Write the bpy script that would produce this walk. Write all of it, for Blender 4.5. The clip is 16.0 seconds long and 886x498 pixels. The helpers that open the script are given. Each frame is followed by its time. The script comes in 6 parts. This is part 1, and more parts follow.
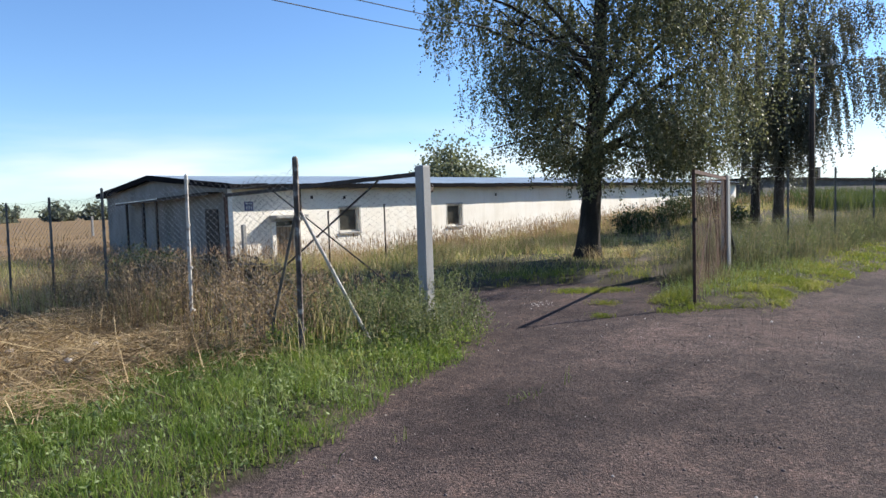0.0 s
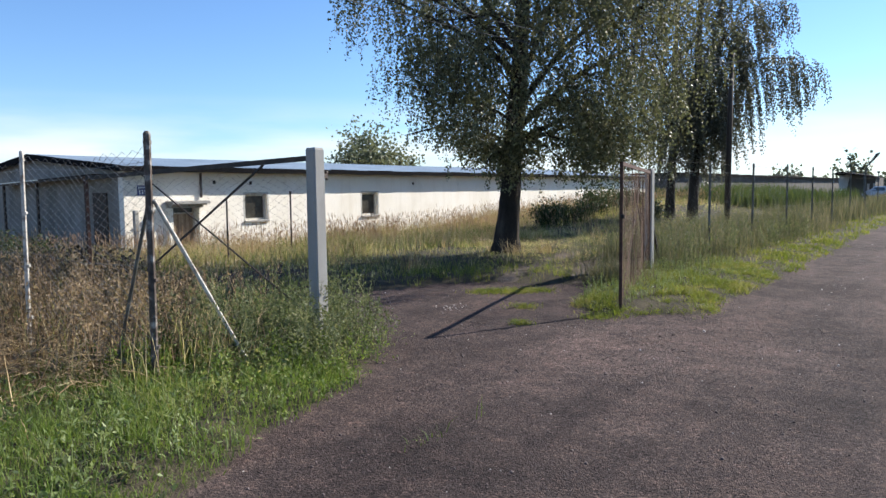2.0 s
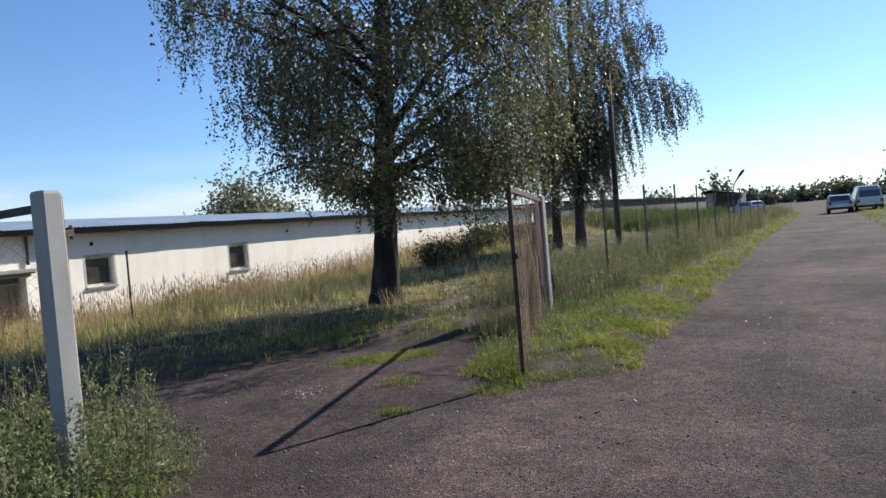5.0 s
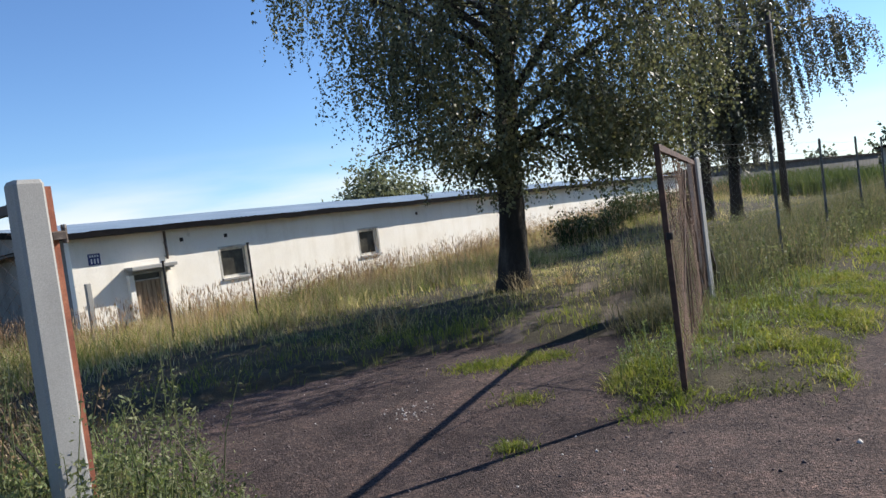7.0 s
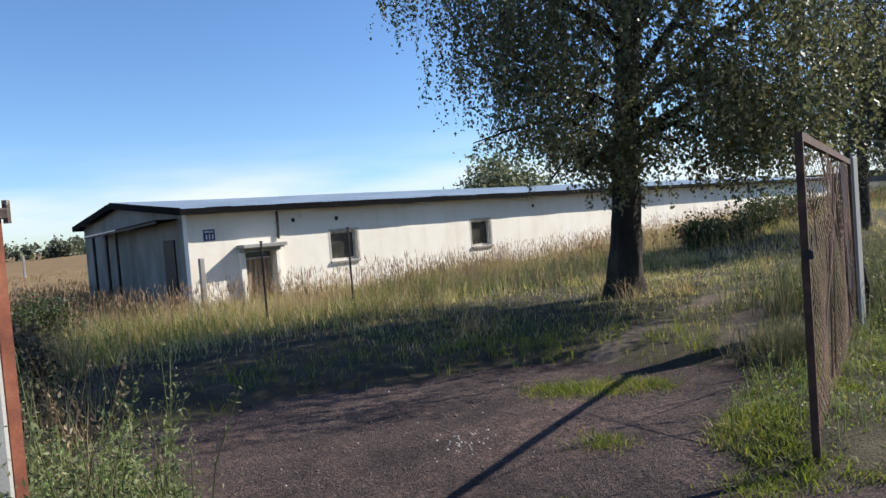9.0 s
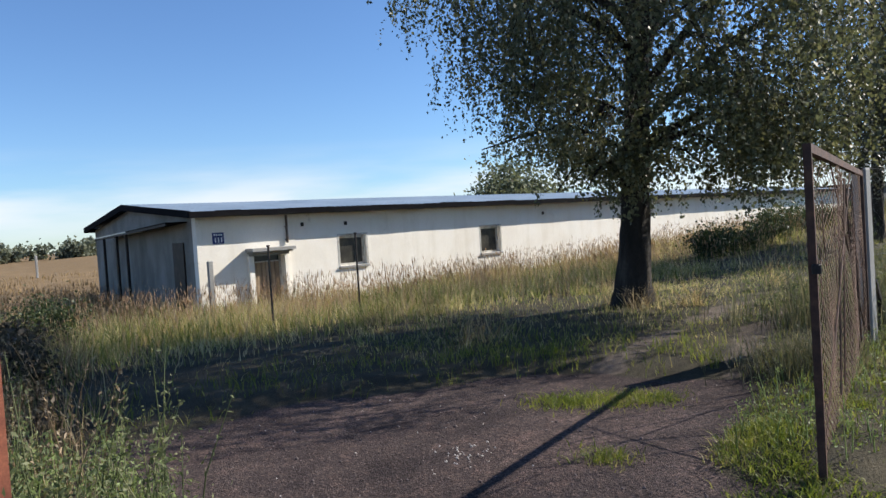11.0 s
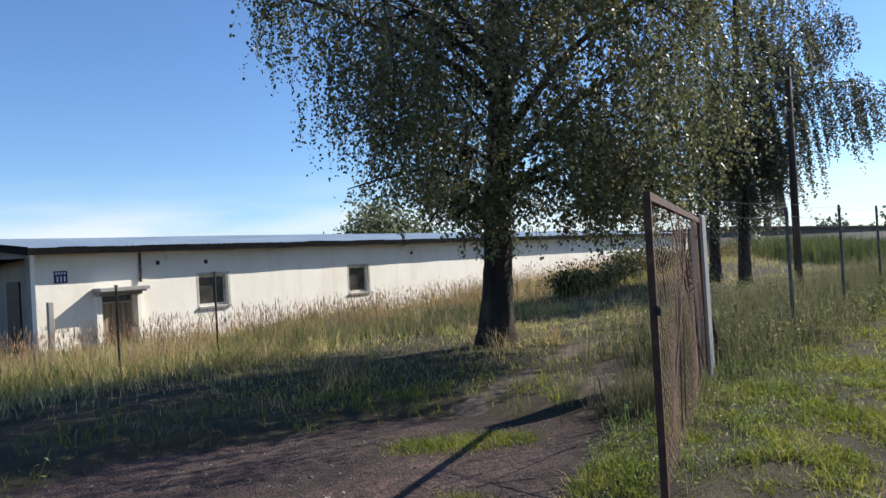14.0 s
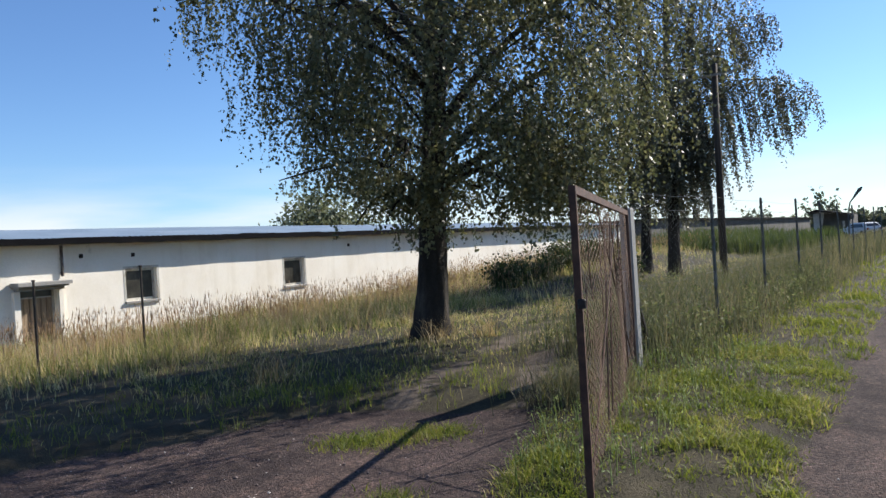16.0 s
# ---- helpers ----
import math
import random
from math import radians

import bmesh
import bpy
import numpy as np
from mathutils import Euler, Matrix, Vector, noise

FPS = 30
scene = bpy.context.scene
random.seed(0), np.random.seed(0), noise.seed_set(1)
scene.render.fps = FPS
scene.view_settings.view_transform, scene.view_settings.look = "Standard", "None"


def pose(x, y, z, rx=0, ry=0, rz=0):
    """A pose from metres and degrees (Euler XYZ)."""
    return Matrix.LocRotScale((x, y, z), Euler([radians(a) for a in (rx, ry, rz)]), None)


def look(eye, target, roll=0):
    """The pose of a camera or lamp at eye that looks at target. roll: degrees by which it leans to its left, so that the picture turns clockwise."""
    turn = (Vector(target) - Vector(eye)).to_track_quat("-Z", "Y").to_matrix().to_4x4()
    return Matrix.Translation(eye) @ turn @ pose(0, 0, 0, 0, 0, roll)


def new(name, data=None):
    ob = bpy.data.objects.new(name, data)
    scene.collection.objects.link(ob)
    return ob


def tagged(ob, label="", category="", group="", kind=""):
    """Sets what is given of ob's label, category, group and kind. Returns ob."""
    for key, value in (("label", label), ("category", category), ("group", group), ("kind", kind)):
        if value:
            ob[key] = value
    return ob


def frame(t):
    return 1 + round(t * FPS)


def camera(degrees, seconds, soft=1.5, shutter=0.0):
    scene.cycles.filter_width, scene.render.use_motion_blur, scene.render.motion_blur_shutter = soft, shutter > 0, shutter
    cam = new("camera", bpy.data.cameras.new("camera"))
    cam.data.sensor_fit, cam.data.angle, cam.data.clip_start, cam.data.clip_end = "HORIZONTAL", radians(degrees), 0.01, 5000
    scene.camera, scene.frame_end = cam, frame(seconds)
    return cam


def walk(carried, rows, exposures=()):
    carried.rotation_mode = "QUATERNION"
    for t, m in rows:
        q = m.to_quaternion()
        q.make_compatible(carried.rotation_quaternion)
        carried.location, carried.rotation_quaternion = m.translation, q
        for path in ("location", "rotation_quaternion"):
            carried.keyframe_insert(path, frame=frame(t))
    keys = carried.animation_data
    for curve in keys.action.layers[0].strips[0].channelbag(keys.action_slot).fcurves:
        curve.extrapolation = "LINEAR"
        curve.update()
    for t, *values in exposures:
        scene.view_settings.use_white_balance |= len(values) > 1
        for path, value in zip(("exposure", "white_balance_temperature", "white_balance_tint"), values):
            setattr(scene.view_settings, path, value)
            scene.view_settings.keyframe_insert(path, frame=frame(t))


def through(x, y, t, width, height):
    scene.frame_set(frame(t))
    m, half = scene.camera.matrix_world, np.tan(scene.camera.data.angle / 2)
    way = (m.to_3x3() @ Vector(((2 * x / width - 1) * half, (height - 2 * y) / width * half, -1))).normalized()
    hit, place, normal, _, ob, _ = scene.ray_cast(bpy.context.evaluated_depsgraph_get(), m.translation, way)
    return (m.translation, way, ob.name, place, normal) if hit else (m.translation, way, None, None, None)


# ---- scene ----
cam = camera(64.0, 16.0)
PATH = [
    (0, (0.196, -0.131, 1.548), (-1.195, 1.3, 1.42), -1.9),
    (0.5, (-0.01, 0.057, 1.554), (-1.377, 1.509, 1.402), -1.7),
    (1, (-0.232, 0.246, 1.592), (-1.639, 1.665, 1.501), -3.2),
    (1.5, (-0.341, 0.542, 1.574), (-1.73, 1.978, 1.477), -0.5),
    (2, (-0.447, 0.863, 1.567), (-1.666, 2.44, 1.402), -0.7),
    (2.5, (-0.662, 1.192, 1.587), (-1.706, 2.893, 1.461), -2.1),
    (3, (-0.797, 1.586, 1.592), (-1.803, 3.315, 1.564), -1.9),
    (5.5, (-1.539, 3.18, 1.571), (-2.514, 4.925, 1.503), -5.5),
    (6, (-1.714, 3.545, 1.573), (-2.982, 5.092, 1.555), -2.5),
    (6.5, (-1.842, 3.866, 1.537), (-3.111, 5.408, 1.433), -5.2),
    (7, (-2.007, 4.201, 1.564), (-3.294, 5.729, 1.477), -7.5),
    (7.5, (-2.125, 4.555, 1.577), (-3.571, 5.933, 1.468), -3.1),
    (8, (-2.269, 4.841, 1.554), (-3.746, 6.185, 1.449), -3.7),
    (10.5, (-2.398, 5.276, 1.563), (-3.978, 6.501, 1.513), -4.1),
    (11, (-2.379, 5.263, 1.568), (-3.93, 6.524, 1.508), -3.7),
    (11.5, (-2.372, 5.263, 1.582), (-3.887, 6.567, 1.514), -3.4),
    (12, (-2.388, 5.263, 1.584), (-3.928, 6.537, 1.54), -3.4),
    (12.5, (-2.393, 5.295, 1.579), (-3.917, 6.59, 1.561), -3.1),
    (13, (-2.381, 5.332, 1.565), (-3.72, 6.817, 1.575), -2.5),
    (13.5, (-2.359, 5.363, 1.596), (-3.639, 6.899, 1.606), -3.0),
    (14, (-2.382, 5.393, 1.579), (-3.676, 6.918, 1.607), -3.3),
    (14.5, (-2.38, 5.401, 1.604), (-3.62, 6.969, 1.632), -3.9),
    (15, (-2.387, 5.427, 1.576), (-3.579, 7.033, 1.567), -3.9),
    (15.5, (-2.386, 5.434, 1.579), (-3.542, 7.066, 1.587), -2.9),
    (16, (-2.361, 5.492, 1.588), (-3.522, 7.121, 1.582), -3.5),
]
EXPOSURE = [(0.0, 0.97), (3.0, 0.9), (5.5, 0.72), (8.0, 0.83), (11.0, 0.73), (16.0, 0.76)]
walk(cam, [(t, look(eye, target, roll)) for t, eye, target, roll in PATH], EXPOSURE)
SUN_ENERGY, SKY_STRENGTH = 5.0, 0.08
SKY_AIR, SKY_DUST, SKY_OZONE = 1.0, 0.1, 3.0
SKY_TINT = (0.8, 0.99, 1.24, 1.0)
CLOUD = (7.0, 7.4, 7.9, 1.0)

# ---- world, sun, exposure ----
SUN_DIR = Vector((0.377, 0.926, 0.0)).normalized()
SUN_EL = radians(34.0)
world = bpy.data.worlds.new("world")
scene.world = world
world.use_nodes = True
wn, wl = world.node_tree.nodes, world.node_tree.links
wn.clear()
w_out = wn.new("ShaderNodeOutputWorld")
w_bg = wn.new("ShaderNodeBackground")
w_sky = wn.new("ShaderNodeTexSky")
w_sky.sky_type = "NISHITA"
w_sky.sun_disc = False
w_sky.sun_elevation = SUN_EL
w_sky.sun_rotation = math.atan2(SUN_DIR.x, SUN_DIR.y)
w_sky.air_density, w_sky.dust_density, w_sky.ozone_density = SKY_AIR, SKY_DUST, SKY_OZONE
w_bg.inputs["Strength"].default_value = SKY_STRENGTH
# thin bright cloud low over the horizon, the same all round
w_tc = wn.new("ShaderNodeTexCoord")
w_sep = wn.new("ShaderNodeSeparateXYZ")
wl.new(w_tc.outputs["Generated"], w_sep.inputs[0])
w_map = wn.new("ShaderNodeMapping")
w_map.inputs["Scale"].default_value = (1.3, 1.3, 9.0)
wl.new(w_tc.outputs["Generated"], w_map.inputs[0])
w_noise = wn.new("ShaderNodeTexNoise")
w_noise.inputs["Scale"].default_value = 2.2
w_noise.inputs["Detail"].default_value = 5.0
wl.new(w_map.outputs[0], w_noise.inputs["Vector"])
w_band = wn.new("ShaderNodeValToRGB")
els = w_band.color_ramp.elements
els[0].position, els[0].color = 0.0, (0.15, 0.15, 0.15, 1)
els[1].position, els[1].color = 0.13, (0, 0, 0, 1)
e = els.new(0.05)
e.color = (0.92, 0.92, 0.92, 1)
e = els.new(0.085)
e.color = (0.4, 0.4, 0.4, 1)
wl.new(w_sep.outputs["Z"], w_band.inputs[0])
w_ns = wn.new("ShaderNodeMapRange")
for k, v in (("From Min", 0.36), ("From Max", 0.62)):
    w_ns.inputs[k].default_value = v
wl.new(w_noise.outputs[0], w_ns.inputs["Value"])
w_mul = wn.new("ShaderNodeMath")
w_mul.operation = "MULTIPLY"
wl.new(w_band.outputs[0], w_mul.inputs[0])
wl.new(w_ns.outputs[0], w_mul.inputs[1])
w_mix = wn.new("ShaderNodeMix")
w_mix.data_type = "RGBA"
w_mix.inputs["B"].default_value = CLOUD
wl.new(w_mul.outputs[0], w_mix.inputs["Factor"])
w_tint = wn.new("ShaderNodeMix")
w_tint.data_type = "RGBA"
w_tint.blend_type = "MULTIPLY"
w_tint.inputs["Factor"].default_value = 1.0
w_tint.inputs["B"].default_value = SKY_TINT
wl.new(w_sky.outputs[0], w_tint.inputs["A"])
wl.new(w_tint.outputs["Result"], w_mix.inputs["A"])
wl.new(w_mix.outputs["Result"], w_bg.inputs["Color"])
wl.new(w_bg.outputs[0], w_out.inputs[0])

sun_lamp = bpy.data.lights.new("sun", "SUN")
sun_lamp.energy, sun_lamp.angle, sun_lamp.color = SUN_ENERGY, radians(0.53), (1.0, 0.94, 0.85)
sun = new("sun", sun_lamp)
to_sun = Vector((SUN_DIR.x * math.cos(SUN_EL), SUN_DIR.y * math.cos(SUN_EL), math.sin(SUN_EL)))
sun.matrix_world = look(to_sun * 80, (0, 0, 0))


# ---- materials ----
def material(name, rough=0.8, metal=0.0):
    m = bpy.data.materials.new(name)
    m.use_nodes = True
    n, l = m.node_tree.nodes, m.node_tree.links
    b = n["Principled BSDF"]
    b.inputs["Roughness"].default_value, b.inputs["Metallic"].default_value = rough, metal
    b.inputs["Specular IOR Level"].default_value = 0.3
    return m, n, l, b


def tex_noise(n, l, scale, detail=6.0, rough=0.6, stretch=(1, 1, 1)):
    tc, mp, t = n.new("ShaderNodeTexCoord"), n.new("ShaderNodeMapping"), n.new("ShaderNodeTexNoise")
    mp.inputs["Scale"].default_value = stretch
    l.new(tc.outputs["Object"], mp.inputs[0])
    l.new(mp.outputs[0], t.inputs["Vector"])
    t.inputs["Scale"].default_value, t.inputs["Detail"].default_value, t.inputs["Roughness"].default_value = scale, detail, rough
    return t.outputs[0]


def ramp(n, l, fac, stops):
    r = n.new("ShaderNodeValToRGB")
    els = r.color_ramp.elements
    while len(els) < len(stops):
        els.new(0.5)
    for e, (p, c) in zip(els, stops):
        e.position, e.color = p, (*c, 1)
    l.new(fac, r.inputs[0])
    return r.outputs[0]


def mix(n, l, fac, a, b, mode="MIX"):
    x = n.new("ShaderNodeMix")
    x.data_type, x.blend_type = "RGBA", mode
    for s, v in (("Factor", fac), ("A", a), ("B", b)):
        if isinstance(v, (int, float)):
            x.inputs[s].default_value = v
        elif isinstance(v, tuple):
            x.inputs[s].default_value = (*v, 1)
        else:
            l.new(v, x.inputs[s])
    return x.outputs["Result"]


def bump(n, l, b, height, strength=0.4, dist=0.01):
    k = n.new("ShaderNodeBump")
    k.inputs["Strength"].default_value, k.inputs["Distance"].default_value = strength, dist
    l.new(height, k.inputs["Height"])
    l.new(k.outputs[0], b.inputs["Normal"])


def worn(name, base, dark, light, rough=0.8, metal=0.0, fine=60, coarse=3, relief=0.3, dist=0.004, stretch=(1, 1, 1)):
    """Two scales of variation over a base colour, and fine relief."""
    m, n, l, b = material(name, rough, metal)
    big = tex_noise(n, l, coarse, 5, 0.6, stretch)
    small = tex_noise(n, l, fine, 4, 0.7)
    c1 = ramp(n, l, big, [(0.3, dark), (0.52, base), (0.75, light)])
    c2 = ramp(n, l, small, [(0.3, (0.7, 0.7, 0.7)), (0.7, (1.15, 1.15, 1.15))])
    l.new(mix(n, l, 1.0, c1, c2, "MULTIPLY"), b.inputs["Base Color"])
    bump(n, l, b, small, relief, dist)
    return m


def leafy(name, stops, through=0.45, rough=0.55, patch=0.5, spread=0.5, shine=0.3):
    """Leaves and blades: colour varies leaf by leaf and in patches, and light comes through."""
    m, n, l, b = material(name, rough)
    b.inputs["Specular IOR Level"].default_value = shine
    geo = n.new("ShaderNodeNewGeometry")
    big = tex_noise(n, l, patch, 3)
    add = n.new("ShaderNodeMath")
    add.operation = "MULTIPLY_ADD"
    add.inputs[1].default_value = spread
    l.new(geo.outputs["Random Per Island"], add.inputs[0])
    sub = n.new("ShaderNodeMath")
    sub.operation = "MULTIPLY_ADD"
    sub.inputs[1].default_value, sub.inputs[2].default_value = 1.3, -0.15 - spread / 2
    l.new(big, sub.inputs[0])
    l.new(sub.outputs[0], add.inputs[2])
    col = ramp(n, l, add.outputs[0], stops)
    l.new(col, b.inputs["Base Color"])
    tr = n.new("ShaderNodeBsdfTranslucent")
    l.new(mix(n, l, 1.0, col, (1.12, 1.1, 0.85), "MULTIPLY"), tr.inputs["Color"])
    mx = n.new("ShaderNodeMixShader")
    mx.inputs[0].default_value = through
    l.new(b.outputs[0], mx.inputs[1])
    l.new(tr.outputs[0], mx.inputs[2])
    l.new(mx.outputs[0], n["Material Output"].inputs["Surface"])
    return m


M_LEAF = leafy("birch_leaf", [(0.1, (0.058, 0.068, 0.038)), (0.5, (0.118, 0.128, 0.067)), (0.9, (0.23, 0.222, 0.125))], 0.36, 0.5, 0.5, 0.65, 0.35)
M_WEEP = leafy("birch_leaf_dusky", [(0.1, (0.055, 0.06, 0.045)), (0.5, (0.098, 0.1, 0.07)), (0.9, (0.175, 0.168, 0.115))], 0.32, 0.48, 0.5, 0.5, 0.35)
M_GREEN = leafy("verge_grass", [(0.1, (0.075, 0.128, 0.022)), (0.5, (0.132, 0.2, 0.036)), (0.8, (0.205, 0.268, 0.07)), (1.0, (0.37, 0.35, 0.15))], 0.5, 0.55, 0.9, 0.7)
M_LUSH = leafy("lush_grass", [(0.1, (0.092, 0.128, 0.018)), (0.55, (0.178, 0.212, 0.035)), (0.8, (0.27, 0.268, 0.072)), (0.95, (0.35, 0.295, 0.135))], 0.5, 0.55, 1.1, 0.7)
M_MEADOW = leafy("meadow_grass", [(0.1, (0.1, 0.14, 0.03)), (0.38, (0.21, 0.235, 0.066)), (0.58, (0.38, 0.335, 0.15)), (0.85, (0.6, 0.505, 0.31))], 0.55, 0.6, 0.35, 0.75)
M_FENCEWEED = leafy("fence_weed", [(0.1, (0.07, 0.08, 0.045)), (0.45, (0.12, 0.125, 0.072)), (0.7, (0.18, 0.162, 0.105)), (0.95, (0.29, 0.25, 0.17))], 0.42, 0.65, 0.7, 0.7)
M_SEED = leafy("seed_heads", [(0.1, (0.27, 0.175, 0.115)), (0.5, (0.41, 0.285, 0.185)), (0.9, (0.55, 0.43, 0.29))], 0.5, 0.7)
M_STRAW = leafy("straw", [(0.1, (0.13, 0.09, 0.045)), (0.4, (0.29, 0.205, 0.11)), (0.65, (0.42, 0.31, 0.17)), (0.95, (0.58, 0.46, 0.27))], 0.3, 0.6, 2.2, 0.75)
M_WEED = leafy("dry_weed", [(0.1, (0.1, 0.076, 0.048)), (0.35, (0.19, 0.14, 0.086)), (0.55, (0.3, 0.212, 0.132)), (0.8, (0.42, 0.312, 0.205)), (0.95, (0.53, 0.42, 0.29))], 0.45, 0.65, 1.3, 0.8)
M_PALEWEED = leafy("pale_weed", [(0.1, (0.11, 0.16, 0.05)), (0.5, (0.2, 0.26, 0.095)), (0.9, (0.34, 0.39, 0.19))], 0.45, 0.5, 2.0)
M_MUG = leafy("mugwort", [(0.1, (0.062, 0.08, 0.035)), (0.4, (0.112, 0.14, 0.062)), (0.65, (0.168, 0.185, 0.088)), (0.95, (0.28, 0.285, 0.155))], 0.42, 0.65, 1.8, 0.75)
M_HEDGE = leafy("dark_hedge", [(0.1, (0.03, 0.042, 0.018)), (0.5, (0.055, 0.075, 0.028)), (0.9, (0.1, 0.12, 0.045))], 0.3)
M_DARKWEED = leafy("withered_weed", [(0.1, (0.04, 0.034, 0.024)), (0.5, (0.075, 0.062, 0.042)), (0.9, (0.14, 0.112, 0.078))], 0.3, 0.7, 1.2, 0.7)
M_WILLOW = leafy("willow_leaf", [(0.1, (0.1, 0.118, 0.075)), (0.5, (0.175, 0.195, 0.12)), (0.9, (0.26, 0.275, 0.18))], 0.35)
M_CORN = leafy("corn_leaf", [(0.1, (0.05, 0.075, 0.025)), (0.5, (0.085, 0.115, 0.036)), (0.9, (0.15, 0.165, 0.065))], 0.3)
# leaves of the far trees: distance haze is mixed into this pale grey-green
M_FAR = leafy("hazy_far_leaf", [(0.1, (0.075, 0.09, 0.065)), (0.5, (0.11, 0.125, 0.085)), (0.9, (0.16, 0.17, 0.115))], 0.3)
M_FIELD = leafy("field_straw", [(0.1, (0.17, 0.11, 0.055)), (0.5, (0.26, 0.175, 0.085)), (0.9, (0.36, 0.26, 0.13))], 0.2, 0.7, 0.1)

M_BARK = worn("bark", (0.036, 0.028, 0.021), (0.016, 0.013, 0.01), (0.085, 0.069, 0.054), 0.9, 0, 26, 5, 1.0, 0.03, (1, 1, 0.3))
M_TWIG = worn("twig", (0.06, 0.045, 0.035), (0.035, 0.028, 0.022), (0.1, 0.08, 0.06), 0.85)
M_CONC = worn("concrete", (0.32, 0.31, 0.29), (0.255, 0.248, 0.23), (0.37, 0.36, 0.335), 0.88, 0, 220, 3, 0.2, 0.003, (1, 1, 0.35))
M_RUST = worn("rusty_steel", (0.085, 0.046, 0.033), (0.045, 0.027, 0.022), (0.15, 0.078, 0.048), 0.75, 0.25, 160, 9, 0.5, 0.002)
M_REDRUST = worn("red_rust", (0.27, 0.095, 0.055), (0.17, 0.06, 0.04), (0.36, 0.15, 0.085), 0.8, 0.1, 140, 7, 0.5, 0.002)
M_DARKBAR = worn("dark_painted_bar", (0.035, 0.03, 0.028), (0.02, 0.018, 0.017), (0.08, 0.055, 0.042), 0.6, 0.3, 120, 6, 0.3, 0.002)
M_PIPE = worn("weathered_pipe", (0.11, 0.085, 0.07), (0.05, 0.038, 0.032), (0.48, 0.46, 0.42), 0.8, 0.1, 110, 13, 0.4, 0.002)
M_PALE = worn("pale_painted_pipe", (0.55, 0.52, 0.46), (0.16, 0.11, 0.08), (0.62, 0.6, 0.55), 0.7, 0, 90, 16, 0.3, 0.002)
M_GREY = worn("grey_post_paint", (0.12, 0.12, 0.11), (0.07, 0.065, 0.06), (0.22, 0.22, 0.2), 0.7, 0.2, 100, 6, 0.3, 0.002)
M_WIRE = worn("galvanised_wire", (0.3, 0.29, 0.27), (0.16, 0.13, 0.1), (0.42, 0.42, 0.41), 0.55, 0.5)
M_NET = worn("rusty_net_wire", (0.13, 0.07, 0.045), (0.07, 0.045, 0.032), (0.2, 0.12, 0.08), 0.8, 0.2)
M_CABLE = worn("cable", (0.09, 0.09, 0.09), (0.06, 0.06, 0.06), (0.15, 0.15, 0.15), 0.9)
M_POLE = worn("tarred_wood", (0.06, 0.046, 0.036), (0.03, 0.024, 0.02), (0.11, 0.088, 0.07), 0.85, 0, 40, 3, 0.6, 0.008, (3, 3, 0.2))
M_ROOF = worn("roof_sheet", (0.215, 0.275, 0.34), (0.165, 0.215, 0.27), (0.28, 0.335, 0.4), 0.42, 0, 30, 0.6, 0.2, 0.004)
M_FASCIA = worn("bitumen_edge", (0.009, 0.009, 0.011), (0.006, 0.006, 0.007), (0.018, 0.017, 0.017), 0.9, 0, 40, 2, 0.5, 0.006)
M_FASCIA.node_tree.nodes["Principled BSDF"].inputs["Specular IOR Level"].default_value = 0.05
M_FRAME = worn("window_frame", (0.5, 0.48, 0.43), (0.3, 0.27, 0.22), (0.62, 0.6, 0.55), 0.6, 0, 80, 5)
# near-black colour that stands for the shade inside buildings
M_DARKIN = worn("unlit_interior", (0.02, 0.02, 0.02), (0.012, 0.012, 0.012), (0.035, 0.033, 0.03), 0.9)
M_DOOR = worn("weathered_door", (0.3, 0.22, 0.15), (0.18, 0.13, 0.09), (0.42, 0.33, 0.24), 0.8, 0, 50, 3, 0.4, 0.004, (4, 4, 0.3))
M_TIN = worn("pale_tin_sheet", (0.6, 0.6, 0.58), (0.42, 0.42, 0.4), (0.72, 0.72, 0.7), 0.35, 0.4, 60, 3)
M_GREYWALL = worn("grey_render", (0.105, 0.097, 0.088), (0.07, 0.065, 0.058), (0.15, 0.138, 0.125), 0.9, 0, 50, 0.7, 0.4, 0.01)
# weathered plaster of the end walls, greyed to hold their shade in its colour
M_GABLE = worn("shaded_weathered_plaster", (0.25, 0.238, 0.215), (0.165, 0.157, 0.14), (0.33, 0.315, 0.29), 0.92, 0, 45, 1.2, 0.5, 0.01, (1, 1, 0.5))
M_HILL = worn("distant_wall", (0.6, 0.58, 0.53), (0.45, 0.43, 0.4), (0.7, 0.68, 0.63), 0.9)
M_SIGN = worn("blue_enamel", (0.02, 0.035, 0.14), (0.015, 0.025, 0.1), (0.04, 0.06, 0.2), 0.35)
M_SIGNW = worn("white_enamel", (0.75, 0.75, 0.73), (0.6, 0.6, 0.58), (0.8, 0.8, 0.8), 0.4)
M_STONE = worn("gravel_stone", (0.14, 0.11, 0.105), (0.06, 0.046, 0.046), (0.24, 0.195, 0.18), 0.9, 0, 300, 22)
M_PALESTONE = worn("pale_stone", (0.5, 0.46, 0.42), (0.38, 0.34, 0.31), (0.62, 0.58, 0.54), 0.8, 0, 200, 9)
M_SILVER = worn("silver_car_paint", (0.42, 0.43, 0.45), (0.38, 0.39, 0.41), (0.47, 0.48, 0.5), 0.3, 0.6, 200, 1, 0.02)
M_WHITEPAINT = worn("white_car_paint", (0.68, 0.68, 0.67), (0.6, 0.6, 0.59), (0.74, 0.74, 0.73), 0.3, 0, 200, 1, 0.02)
M_TYRE = worn("tyre_rubber", (0.025, 0.025, 0.025), (0.018, 0.018, 0.018), (0.04, 0.04, 0.04), 0.85)
